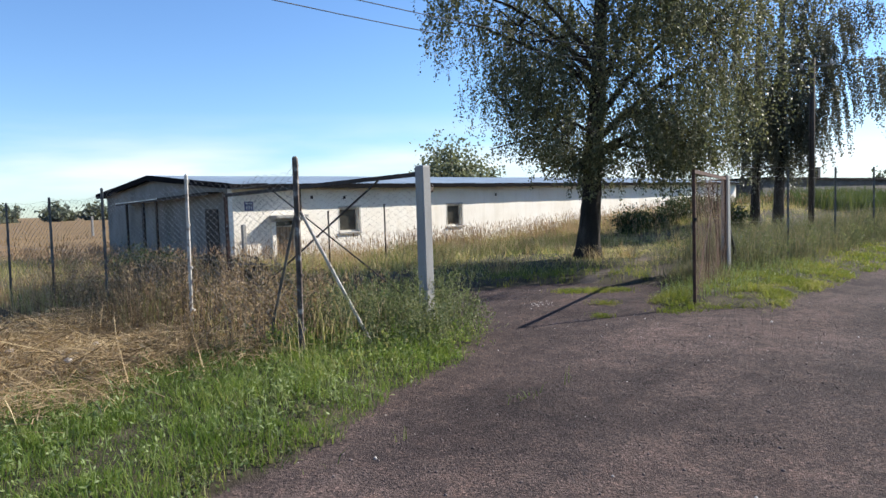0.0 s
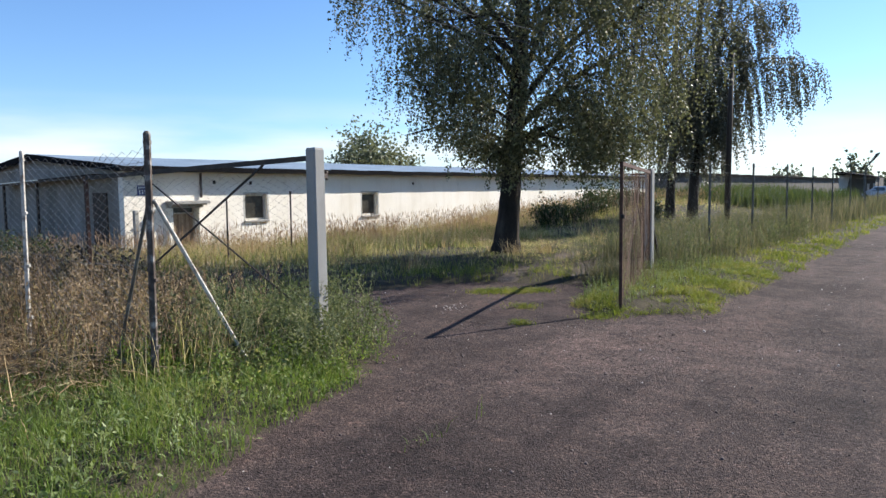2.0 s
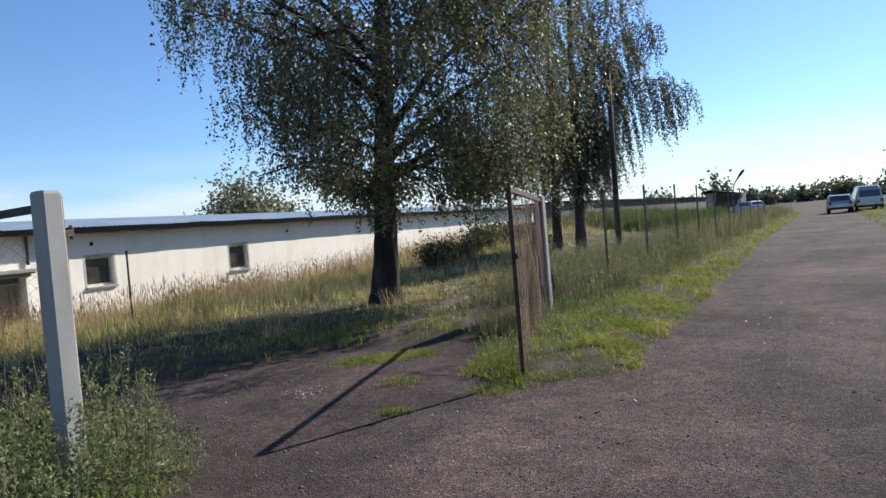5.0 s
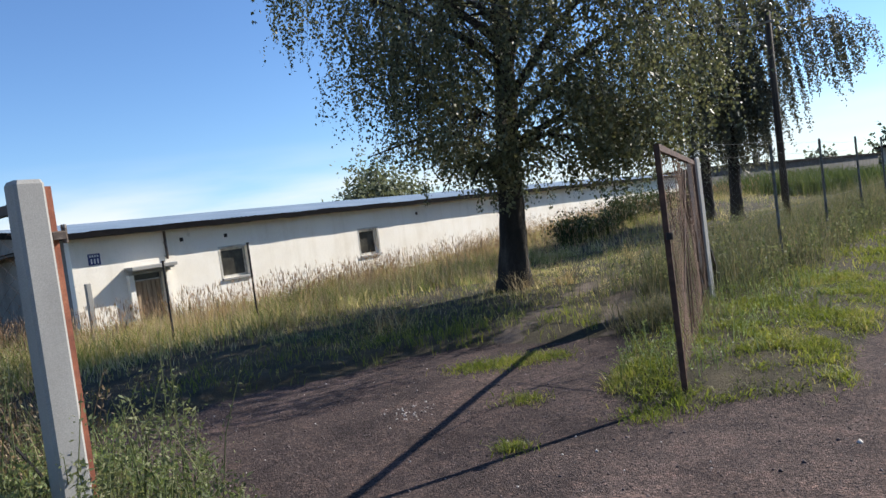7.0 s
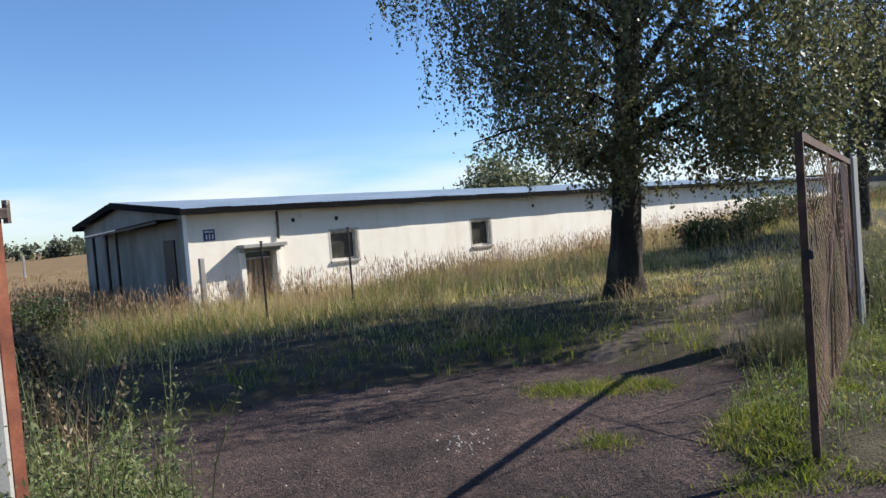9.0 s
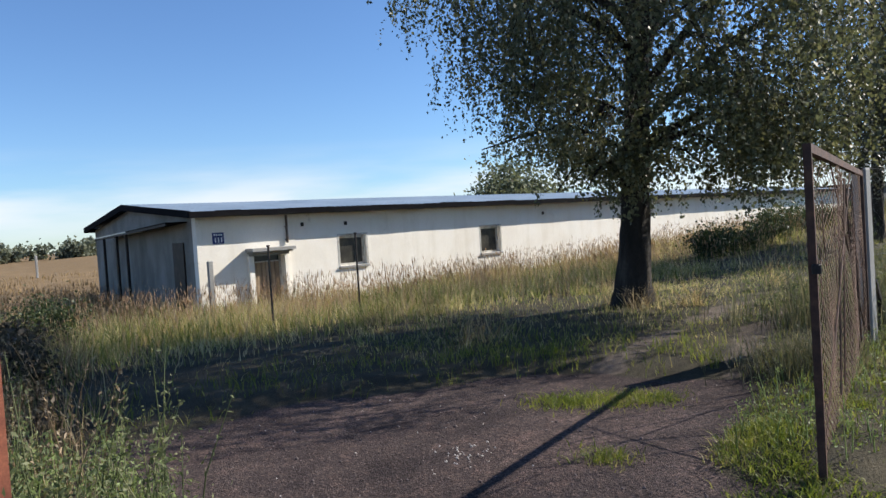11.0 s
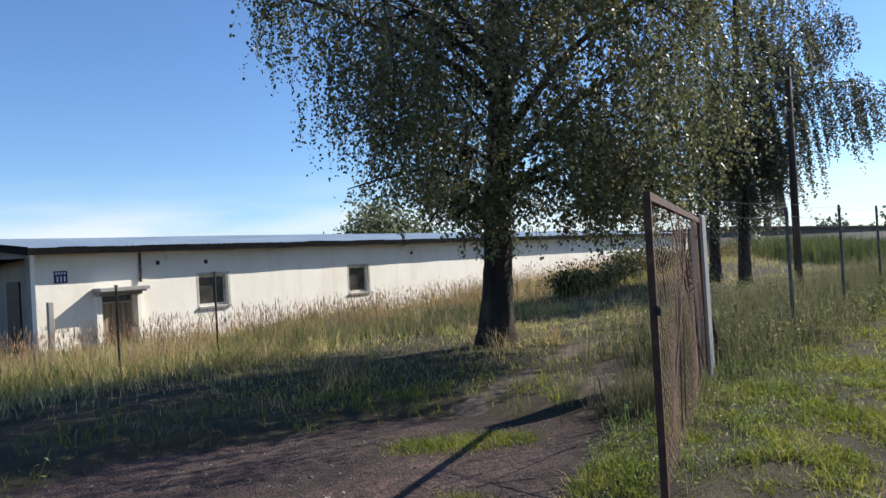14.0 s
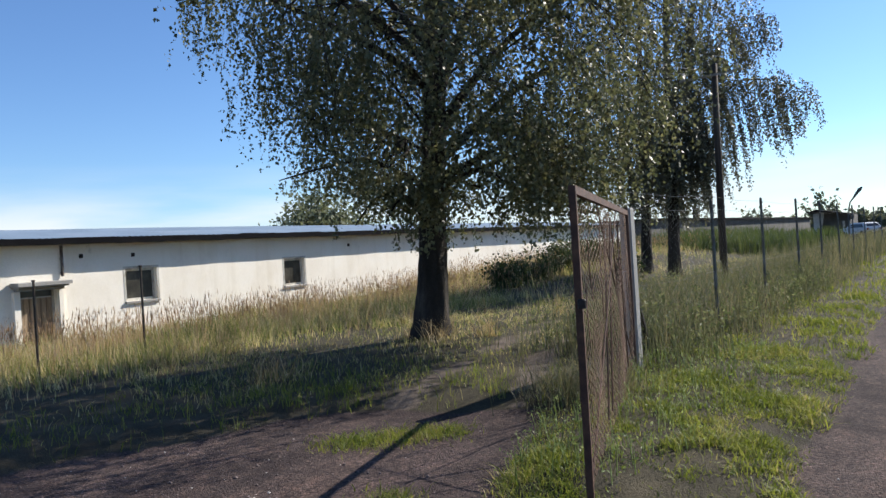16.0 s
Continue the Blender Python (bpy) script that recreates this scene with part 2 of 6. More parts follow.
M_LAMPRED = worn("tail_lamp", (0.3, 0.02, 0.02), (0.25, 0.015, 0.015), (0.36, 0.03, 0.03), 0.3)


def glass_dark():
    m, n, l, b = material("window_glass", 0.05)
    b.inputs["Base Color"].default_value = (0.03, 0.035, 0.04, 1)
    b.inputs["Specular IOR Level"].default_value = 0.6
    d = tex_noise(n, l, 9, 4)
    l.new(ramp(n, l, d, [(0.35, (0.05, 0.05, 0.05)), (0.7, (0.3, 0.3, 0.3))]), b.inputs["Roughness"])
    return m


M_GLASS = glass_dark()
M_PANE = worn("dusty_pane", (0.04, 0.037, 0.03), (0.018, 0.018, 0.016), (0.09, 0.084, 0.068), 0.28, 0, 30, 2.5, 0.1, 0.002)


def plaster():
    """Old cream plaster: streaks, grey patches, flaking near the ground."""
    m, n, l, b = material("old_plaster", 0.92)
    big = tex_noise(n, l, 0.5, 6, 0.65)
    streak = tex_noise(n, l, 1.0, 5, 0.6, (1.0, 2.2, 0.25))
    fine = tex_noise(n, l, 45, 5, 0.7)
    c = ramp(n, l, big, [(0.3, (0.78, 0.72, 0.62)), (0.5, (0.85, 0.8, 0.71)), (0.75, (0.87, 0.84, 0.77))])
    s = ramp(n, l, streak, [(0.3, (0.8, 0.77, 0.7)), (0.5, (1, 1, 1))])
    c = mix(n, l, 0.4, c, s, "MULTIPLY")
    c = mix(n, l, 1.0, c, ramp(n, l, fine, [(0.25, (0.88, 0.88, 0.87)), (0.6, (1.03, 1.03, 1.03))]), "MULTIPLY")
    patch = ramp(n, l, tex_noise(n, l, 1.7, 8, 0.72), [(0.64, (0, 0, 0)), (0.7, (1, 1, 1))])
    c = mix(n, l, mix(n, l, 0.5, patch, (0, 0, 0)), c, (0.42, 0.37, 0.3))
    l.new(c, b.inputs["Base Color"])
    bump(n, l, b, fine, 0.5, 0.01)
    return m


M_PLASTER = plaster()


def ground_material():
    """Dark cinder gravel, sandy wheel tracks and soil under grass, told apart by where they lie."""
    m, n, l, b = material("ground", 0.95)
    b.inputs["Specular IOR Level"].default_value = 0.15
    a = n.new("ShaderNodeAttribute")
    a.attribute_name = "zone"
    sep = n.new("ShaderNodeSeparateColor")
    l.new(a.outputs["Color"], sep.inputs[0])
    big, mid = tex_noise(n, l, 0.35, 5), tex_noise(n, l, 2.2, 6, 0.65)
    fine, grit = tex_noise(n, l, 46, 4, 0.75), tex_noise(n, l, 170, 2, 0.6)
    g = ramp(n, l, big, [(0.34, (0.038, 0.029, 0.027)), (0.5, (0.066, 0.05, 0.0455)), (0.66, (0.094, 0.071, 0.064))])
    g = mix(n, l, 0.8, g, ramp(n, l, mid, [(0.28, (0.55, 0.55, 0.58)), (0.5, (1, 1, 1)), (0.74, (1.4, 1.34, 1.28))]), "MULTIPLY")
    g = mix(n, l, 1.0, g, ramp(n, l, fine, [(0.3, (0.36, 0.35, 0.37)), (0.5, (1, 1, 1)), (0.7, (1.95, 1.85, 1.8))]), "MULTIPLY")
    g = mix(n, l, 1.0, g, ramp(n, l, grit, [(0.3, (0.7, 0.7, 0.7)), (0.7, (1.3, 1.3, 1.3))]), "MULTIPLY")
    band = tex_noise(n, l, 0.9, 5, 0.6, (1.0, 0.22, 1.0))
    g = mix(n, l, 0.9, g, ramp(n, l, band, [(0.33, (0.6, 0.6, 0.62)), (0.5, (1, 1, 1)), (0.68, (1.32, 1.25, 1.2))]), "MULTIPLY")
    blot = tex_noise(n, l, 7.0, 4, 0.7)
    g = mix(n, l, 0.8, g, ramp(n, l, blot, [(0.32, (0.6, 0.6, 0.64)), (0.5, (1, 1, 1)), (0.7, (1.4, 1.28, 1.22))]), "MULTIPLY")
    pit = tex_noise(n, l, 24, 3, 0.6)
    g = mix(n, l, 1.0, g, ramp(n, l, pit, [(0.3, (0.3, 0.3, 0.32)), (0.39, (1, 1, 1)), (0.66, (1, 1, 1)), (0.74, (1.5, 1.4, 1.35))]), "MULTIPLY")
    vor = n.new("ShaderNodeTexVoronoi")
    vtc = n.new("ShaderNodeTexCoord")
    l.new(vtc.outputs["Object"], vor.inputs["Vector"])
    vor.inputs["Scale"].default_value = 62.0
    vsep = n.new("ShaderNodeSeparateColor")
    l.new(vor.outputs["Color"], vsep.inputs[0])
    g = mix(n, l, 0.45, g, ramp(n, l, vsep.outputs[0], [(0.0, (0.45, 0.45, 0.47)), (0.6, (0.95, 0.95, 0.95)), (0.9, (1.5, 1.46, 1.42)), (1.0, (2.6, 2.45, 2.35))]), "MULTIPLY")
    sand = mix(n, l, 1.0, ramp(n, l, mid, [(0.3, (0.085, 0.067, 0.053)), (0.7, (0.165, 0.13, 0.102))]), ramp(n, l, fine, [(0.3, (0.7, 0.7, 0.7)), (0.7, (1.2, 1.2, 1.2))]), "MULTIPLY")
    soil = mix(n, l, 1.0, ramp(n, l, mid, [(0.3, (0.034, 0.03, 0.02)), (0.5, (0.058, 0.05, 0.034)), (0.72, (0.105, 0.088, 0.058))]), ramp(n, l, fine, [(0.3, (0.6, 0.6, 0.6)), (0.7, (1.25, 1.25, 1.2))]), "MULTIPLY")
    field = mix(n, l, 1.0, ramp(n, l, big, [(0.3, (0.17, 0.113, 0.058)), (0.7, (0.26, 0.178, 0.092))]), ramp(n, l, mid, [(0.3, (0.8, 0.8, 0.8)), (0.7, (1.1, 1.1, 1.1))]), "MULTIPLY")

    def edge(ch):
        x = n.new("ShaderNodeMath")
        x.operation = "MULTIPLY_ADD"
        x.inputs[1].default_value, x.inputs[2].default_value = 0.7, -0.35
        l.new(mid, x.inputs[0])
        y = n.new("ShaderNodeMath")
        y.operation = "ADD"
        l.new(sep.outputs[ch], y.inputs[0])
        l.new(x.outputs[0], y.inputs[1])
        return ramp(n, l, y.outputs[0], [(0.4, (0, 0, 0)), (0.6, (1, 1, 1))])

    c = mix(n, l, edge("Blue"), soil, field)
    c = mix(n, l, edge("Green"), c, sand)
    c = mix(n, l, edge("Red"), c, g)
    l.new(c, b.inputs["Base Color"])
    h = n.new("ShaderNodeMath")
    h.operation = "MULTIPLY_ADD"
    h.inputs[1].default_value = 0.5
    l.new(grit, h.inputs[0])
    l.new(fine, h.inputs[2])
    h2 = n.new("ShaderNodeMath")
    h2.operation = "MULTIPLY_ADD"
    h2.inputs[1].default_value = -0.45
    l.new(vor.outputs["Distance"], h2.inputs[0])
    l.new(h.outputs[0], h2.inputs[2])
    bump(n, l, b, h2.outputs[0], 0.8, 0.017)
    return m


M_GROUND = ground_material()


# ---- mesh helpers ----
class Shape:
    """Gathers boxes, bars and tubes into one mesh."""

    def __init__(self):
        self.v, self.f = [], []

    def add(self, verts, faces):
        k = len(self.v)
        self.v += [tuple(p) for p in verts]
        self.f += [tuple(i + k for i in f) for f in faces]
        return self

    def box(self, a, b, c=0.0):
        """A box from corner a to corner b, its upright and top edges cut by c."""
        (x0, y0, z0), (x1, y1, z1) = a, b
        if not c:
            p = [(x, y, z) for z in (z0, z1) for x, y in ((x0, y0), (x1, y0), (x1, y1), (x0, y1))]
            return self.add(p, [(3, 2, 1, 0), (4, 5, 6, 7), (0, 1, 5, 4), (1, 2, 6, 5), (2, 3, 7, 6), (3, 0, 4, 7)])
        ring = [(x0 + c, y0), (x1 - c, y0), (x1, y0 + c), (x1, y1 - c), (x1 - c, y1), (x0 + c, y1), (x0, y1 - c), (x0, y0 + c)]
        mx, my = (x0 + x1) / 2, (y0 + y1) / 2
        top = [(x + (c if x < mx else -c), y + (c if y < my else -c)) for x, y in ring]
        p = [(x, y, z0) for x, y in ring] + [(x, y, z1 - c) for x, y in ring] + [(x, y, z1) for x, y in top]
        f = [tuple(range(7, -1, -1)), tuple(range(16, 24))]
        for i in range(8):
            j = (i + 1) % 8
            f += [(i, j, j + 8, i + 8), (i + 8, j + 8, j + 16, i + 16)]
        return self.add(p, f)

    def bar(self, a, b, w, h, up=(0, 0, 1)):
        """A rectangular bar from a to b, w wide and h high."""
        a, b = Vector(a), Vector(b)
        d = (b - a).normalized()
        s = d.cross(Vector(up))
        s = s.normalized() if s.length > 1e-4 else Vector((1, 0, 0))
        u = s.cross(d).normalized()
        p = [e + s * (i * w / 2) + u * (j * h / 2) for e in (a, b) for i, j in ((-1, -1), (1, -1), (1, 1), (-1, 1))]
        return self.add(p, [(3, 2, 1, 0), (4, 5, 6, 7), (0, 1, 5, 4), (1, 2, 6, 5), (2, 3, 7, 6), (3, 0, 4, 7)])

    def tube(self, pts, radii, sides=8, cap=True):
        pts = [Vector(p) for p in pts]
        if isinstance(radii, (int, float)):
            radii = [radii] * len(pts)
        ref = None
        verts, faces = [], []
        for i, p in enumerate(pts):
            d = (pts[min(i + 1, len(pts) - 1)] - pts[max(i - 1, 0)]).normalized()
            if ref is None:
                ref = d.orthogonal().normalized()
            s = (ref - d * ref.dot(d)).normalized()
            ref = s
            u = d.cross(s)
            verts += [p + (s * math.cos(2 * math.pi * k / sides) + u * math.sin(2 * math.pi * k / sides)) * radii[i] for k in range(sides)]
        for i in range(len(pts) - 1):
            for k in range(sides):
                j = (k + 1) % sides
                faces.append((i * sides + k, i * sides + j, (i + 1) * sides + j, (i + 1) * sides + k))
        if cap:
            faces += [tuple(range(sides - 1, -1, -1)), tuple(range((len(pts) - 1) * sides, len(pts) * sides))]
        return self.add(verts, faces)

    def make(self, name, mat, parent=None, smooth=False):
        me = bpy.data.meshes.new(name)
        me.from_pydata(self.v, [], self.f)
        me.materials.append(mat)
        if smooth:
            me.shade_smooth()
        ob = new(name, me)
        if parent:
            ob.parent = parent
        return ob


def array_mesh(name, verts, faces, mat, parent=None, smooth=False):
    """A mesh from an array of points and an array of three- or four-cornered faces."""
    verts, faces = np.asarray(verts, np.float32), np.asarray(faces, np.int32)
    n, k = faces.shape
    me = bpy.data.meshes.new(name)
    me.vertices.add(len(verts))
    me.vertices.foreach_set("co", verts.ravel())
    me.loops.add(n * k)
    me.loops.foreach_set("vertex_index", faces.ravel())
    me.polygons.add(n)
    me.polygons.foreach_set("loop_start", np.arange(0, n * k, k, dtype=np.int32))
    me.update(calc_edges=True)
    me.materials.append(mat)
    if smooth:
        me.shade_smooth()
    ob = new(name, me)
    if parent:
        ob.parent = parent
    return ob


def empty(name, at=(0, 0, 0)):
    ob = new(name)
    ob.location = at
    return ob


def hold(child, parent):
    """Makes child a part of parent and leaves it where it stands."""
    child.parent = parent
    child.matrix_parent_inverse = Matrix.Translation(parent.location).inverted()
    return child


# ---- the lie of the land ----
def smooth(a, b, x):
    t = np.clip((np.asarray(x, float) - a) / (b - a), 0, 1)
    return t * t * (3 - 2 * t)


def wave(x, y, s, k=0.0):
    """Cheap rolling noise between about -1 and 1."""
    return (np.sin(x * s * 1.0 + 1.3 * np.sin(y * s * 0.7 + k) + k) + np.sin(y * s * 1.1 + 1.7 * np.sin(x * s * 0.6 + 2 * k) + 2.1 * k) + np.sin((x + y) * s * 0.73 + 3.3 * k)) / 3


DRIVE = [(-3.1, 1.0), (-3.45, 2.2), (-4.0, 3.6), (-4.5, 4.9), (-5.3, 6.2), (-6.3, 6.5), (-8.4, 6.4), (-8.4, 8.4), (-7.75, 9.6), (-7.35, 10.5), (-6.9, 10.85), (-6.2, 11.0), (-5.6, 11.35), (-5.2, 10.6), (-4.7, 9.2), (-3.95, 8.95), (-3.1, 9.7)]
TRACK_A = [(-6.9, 10.9), (-7.2, 12.2), (-7.8, 14.4), (-8.3, 17.0), (-9.6, 22.0)]
TRACK_B = [(-5.75, 11.3), (-6.15, 12.3), (-6.6, 13.4), (-7.1, 15.4), (-8.0, 22.0)]


def poly_distance(x, y, ring):
    """Distance to a polygon's edge, positive inside."""
    x, y = np.asarray(x, float), np.asarray(y, float)
    best, inside = np.full(x.shape, 1e9), np.zeros(x.shape, bool)
    for (x0, y0), (x1, y1) in zip(ring, ring[1:] + ring[:1]):
        dx, dy = x1 - x0, y1 - y0
        t = np.clip(((x - x0) * dx + (y - y0) * dy) / (dx * dx + dy * dy), 0, 1)
        best = np.minimum(best, np.hypot(x - x0 - t * dx, y - y0 - t * dy))
        cross = (y0 > y) != (y1 > y)
        with np.errstate(divide="ignore", invalid="ignore"):
            inside ^= cross & (x < (x1 - x0) * (y - y0) / (y1 - y0 + 1e-12) + x0)
    return np.where(inside, best, -best)


def line_distance(x, y, line):
    best = np.full(np.shape(x), 1e9)
    for (x0, y0), (x1, y1) in zip(line, line[1:]):
        dx, dy = x1 - x0, y1 - y0
        t = np.clip(((x - x0) * dx + (y - y0) * dy) / (dx * dx + dy * dy), 0, 1)
        best = np.minimum(best, np.hypot(x - x0 - t * dx, y - y0 - t * dy))
    return best


def road_left(y):
    return np.interp(y, [-40, 0, 2, 9, 20, 30, 60, 90], [-3.0, -3.0, -3.3, -3.2, -3.35, -3.6, -3.6, -3.6])


def road_right(y):
    return np.interp(y, [-40, 10, 30, 60], [2.2, 1.6, 0.5, 0.2])


def gravel(x, y):
    """Metres inside the gravel, negative outside."""
    road = np.minimum(x - road_left(y), road_right(y) - x)
    road = np.where(y > 110, -1.0, road)
    return np.maximum(road, poly_distance(x, y, DRIVE)) + 0.1 * wave(x, y, 3.1, 0.4) + 0.05 * wave(x, y, 9.0, 1.4)


def sandy(x, y):
    return 0.13 - np.minimum(line_distance(x, y, TRACK_A), line_distance(x, y, TRACK_B)) + 0.12 * wave(x, y, 4.0, 2.0) + 0.09 * wave(x, y, 11.0, 0.5)


def land(x, y):
    x, y = np.asarray(x, float), np.asarray(y, float)
    z = -0.5 * smooth(-10.5, -20.5, x) * smooth(130, 60, y)
    z = z + 0.85 * smooth(18, 42, y) * smooth(-10.5, -16, x) * smooth(95, 62, y)
    z = z + 0.1 * smooth(0.15, -0.5, gravel(x, y)) * smooth(-12, -8, x)
    z = z + 0.015 * wave(x, y, 1.7, 0.9) * smooth(40, 10, np.hypot(x, y)) + 0.05 * wave(x, y, 0.5, 2.2) * smooth(-6, -10, x)
    return z


def make_ground():
    xs = np.unique(np.concatenate([np.linspace(-9, 2.4, 58), np.linspace(-24, -9, 22), -24 - np.geomspace(1, 1500, 30), 2.4 + np.geomspace(0.3, 1500, 30)]))
    ys = np.unique(np.concatenate([np.linspace(-3, 16, 84), np.linspace(16, 60, 36), -3 - np.geomspace(0.5, 1200, 22), 60 + np.geomspace(1, 2500, 34)]))
    gx, gy = np.meshgrid(xs, ys)
    v = np.stack([gx, gy, land(gx, gy)], -1).reshape(-1, 3)
    w = len(xs)
    i = (np.arange(len(ys) - 1)[:, None] * w + np.arange(w - 1)[None, :]).ravel()
    ob = array_mesh("ground", v, np.stack([i, i + 1, i + 1 + w, i + w], 1), M_GROUND, smooth=True)
    col = ob.data.attributes.new("zone", "FLOAT_COLOR", "POINT")
    x, y = v[:, 0], v[:, 1]
    red = smooth(-0.22, 0.22, gravel(x, y))
    green = smooth(-0.15, 0.15, sandy(x, y))
    blue = np.maximum(smooth(-36, -40, x), smooth(2.5, -3, y) * smooth(-14, -18, x))
    blue = np.maximum(blue, 0.75 * smooth(0.7, 1.3, (-x - 3.3) * 0.55 - 0.15 * y) * smooth(4.0, 3.2, y) * smooth(-14, -10, x))
    col.data.foreach_set("color", np.stack([red, green, blue, np.ones_like(red)], 1).astype(np.float32).ravel())
    tagged(ob, "dark cinder gravel road and drive between grassy verges", "ground", kind="structure")


make_ground()

# ---- the long white barn ----
WX, BY0, BY1, BXB, EAVE, RIDGE, BASE = -22.1, 12.45, 56.0, -33.2, 2.34, 2.93, -0.75
RIDGE_X = (WX + BXB) / 2 - 0.5
WT = 0.3
WINDOWS = [(17.04, 18.05, 0.55, 1.51), (23.16, 24.16, 0.52, 1.5)]
DOORWAY = (14.05, 15.05, -0.65, 1.22)


def front_wall():
    """The long wall, with holes for the windows and the door, in columns."""
    s = Shape()
    cuts = sorted([(a, b, z0, z1) for a, b, z0, z1 in WINDOWS] + [DOORWAY])
    y = BY0
    for a, b, z0, z1 in cuts:
        s.box((WX - WT, y, BASE), (WX, a, EAVE))
        s.box((WX - WT, a, z1), (WX, b, EAVE))
        if z0 > BASE:
            s.box((WX - WT, a, BASE), (WX, b, z0))
        y = b
    s.box((WX - WT, y, BASE), (WX, BY1, EAVE))
    return s.make("wall_east", M_PLASTER)


def gable(y0, y1):
    s = Shape()
    ring = [(WX - WT, BASE), (WX - WT, EAVE), (RIDGE_X, RIDGE - 0.03), (BXB, EAVE), (BXB, BASE)]
    k = len(ring)
    s.add([(x, y0, z) for x, z in ring] + [(x, y1, z) for x, z in ring], [tuple(range(k)), tuple(range(2 * k - 1, k - 1, -1))] + [(i, i + k, (i + 1) % k + k, (i + 1) % k) for i in range(k)])
    return s


barn = empty("barn", (WX, BY0, BASE))
tagged(barn, "long low barn with stained cream plaster and a grey sheet roof", "barn")
w = front_wall()
w.name = "wall"
hold(w, barn)
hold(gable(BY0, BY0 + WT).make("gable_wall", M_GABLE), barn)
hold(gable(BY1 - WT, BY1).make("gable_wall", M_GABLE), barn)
hold(Shape().box((BXB, BY0 + WT, BASE), (BXB + WT, BY1 - WT, EAVE)).make("back_wall", M_PLASTER), barn)
hold(Shape().box((BXB + WT, BY0 + WT, BASE), (WX - WT, BY1 - WT, -0.6)).make("floor", M_DARKIN), barn)


def barn_roof():
    """Corrugated sheets on both slopes, each sheet lapping the next."""
    OV, END = 0.42, 0.3
    for side, (xe, sx) in enumerate(((WX + OV, 1), (BXB - OV, -1))):
        verts, faces = [], []
        ze = EAVE
        ys = np.arange(BY0 - END, BY1 + END + 0.01, 0.09)
        t = np.array([0, 0.33, 0.34, 0.66, 0.67, 1.0])
        lap = np.array([0.0, 0.0, 0.018, 0.018, 0.036, 0.036])
        gy, gt = np.meshgrid(ys, t)
        _, gl = np.meshgrid(ys, lap)
        x = xe + (RIDGE_X - xe) * gt
        z = ze + 0.1 + (RIDGE + 0.08 - ze - 0.1) * gt + gl + 0.014 * np.where((np.arange(len(ys)) % 2)[None, :] == 0, 1, -1) + 0.012 * wave(x, gy, 0.6, 1.0)
        v = np.stack([x, gy, z], -1).reshape(-1, 3)
        n = len(ys)
        i = (np.arange(len(t) - 1)[:, None] * n + np.arange(n - 1)[None, :]).ravel()
        ob = array_mesh("roof_slope", v, np.stack([i, i + n, i + n + 1, i + 1], 1), M_ROOF)
        hold(ob, barn)
    for y in (BY0 - END, BY1 + END):
        for xe in (WX + OV, BXB - OV):
            hold(Shape().bar((xe, y, EAVE + 0.03), (RIDGE_X, y, RIDGE + 0.02), 0.05, 0.2).make("verge_board", M_FASCIA), barn)
    for xe in (WX + OV, BXB - OV):
        s = Shape()
        n = 60
        for k in range(n):
            a, b = BY0 - END + (BY1 - BY0 + 2 * END) * k / n, BY0 - END + (BY1 - BY0 + 2 * END) * (k + 1) / n
            dz = 0.012 * math.sin(k * 1.7) + 0.008 * math.sin(k * 0.6)
            s.bar((xe, a, EAVE + 0.02 + dz), (xe, b, EAVE + 0.02 + dz), 0.04, 0.17)
        hold(s.make("eaves_board", M_FASCIA), barn)
    hold(Shape().box((WX + 0.005, BY0 - 0.3, EAVE - 0.05), (WX + 0.38, BY1 + 0.3, EAVE - 0.012)).make("soffit", M_POLE), barn)


barn_roof()


def barn_window(a, b, z0, z1):
    """A deep reveal with a weathered frame, dark panes and a sill."""
    win = empty("window")
    hold(win, barn)
    x0, fw = WX - 0.2, 0.075
    s = Shape()
    s.box((x0, a, z0), (x0 + 0.06, a + fw, z1)).box((x0, b - fw, z0), (x0 + 0.06, b, z1))
    s.box((x0, a + fw, z0), (x0 + 0.06, b - fw, z0 + fw)).box((x0, a + fw, z1 - fw), (x0 + 0.06, b - fw, z1))
    f = s.make("frame", M_FRAME)
    f.parent = win
    Shape().box((x0 + 0.02, a + fw, z0 + fw), (x0 + 0.026, b - fw, z1 - fw)).make("pane", M_PANE).parent = win
    k = Shape().box((WX - 0.13, a - 0.06, z0 - 0.07), (WX + 0.07, b + 0.06, z0 - 0.002), 0.012).make("sill", M_CONC)
    k.parent = win
    r = Shape().box((WX - 0.001, a - 0.07, z0), (WX + 0.006, a - 0.001, z1 + 0.07)).box((WX - 0.001, b + 0.001, z0), (WX + 0.006, b + 0.07, z1 + 0.07)).box((WX - 0.001, a - 0.001, z1 + 0.001), (WX + 0.006, b + 0.001, z1 + 0.07)).make("surround", M_FRAME)
    r.parent = win
    # added sheet behind the window, painted near-black for the unlit room
    m = Shape().box((WX - 1.4, a - 0.3, z0 - 0.3), (WX - 1.35, b + 0.3, z1 + 0.3)).make("shade_backing", M_DARKIN)
    m.parent = win
    return win


for row in WINDOWS:
    barn_window(*row)


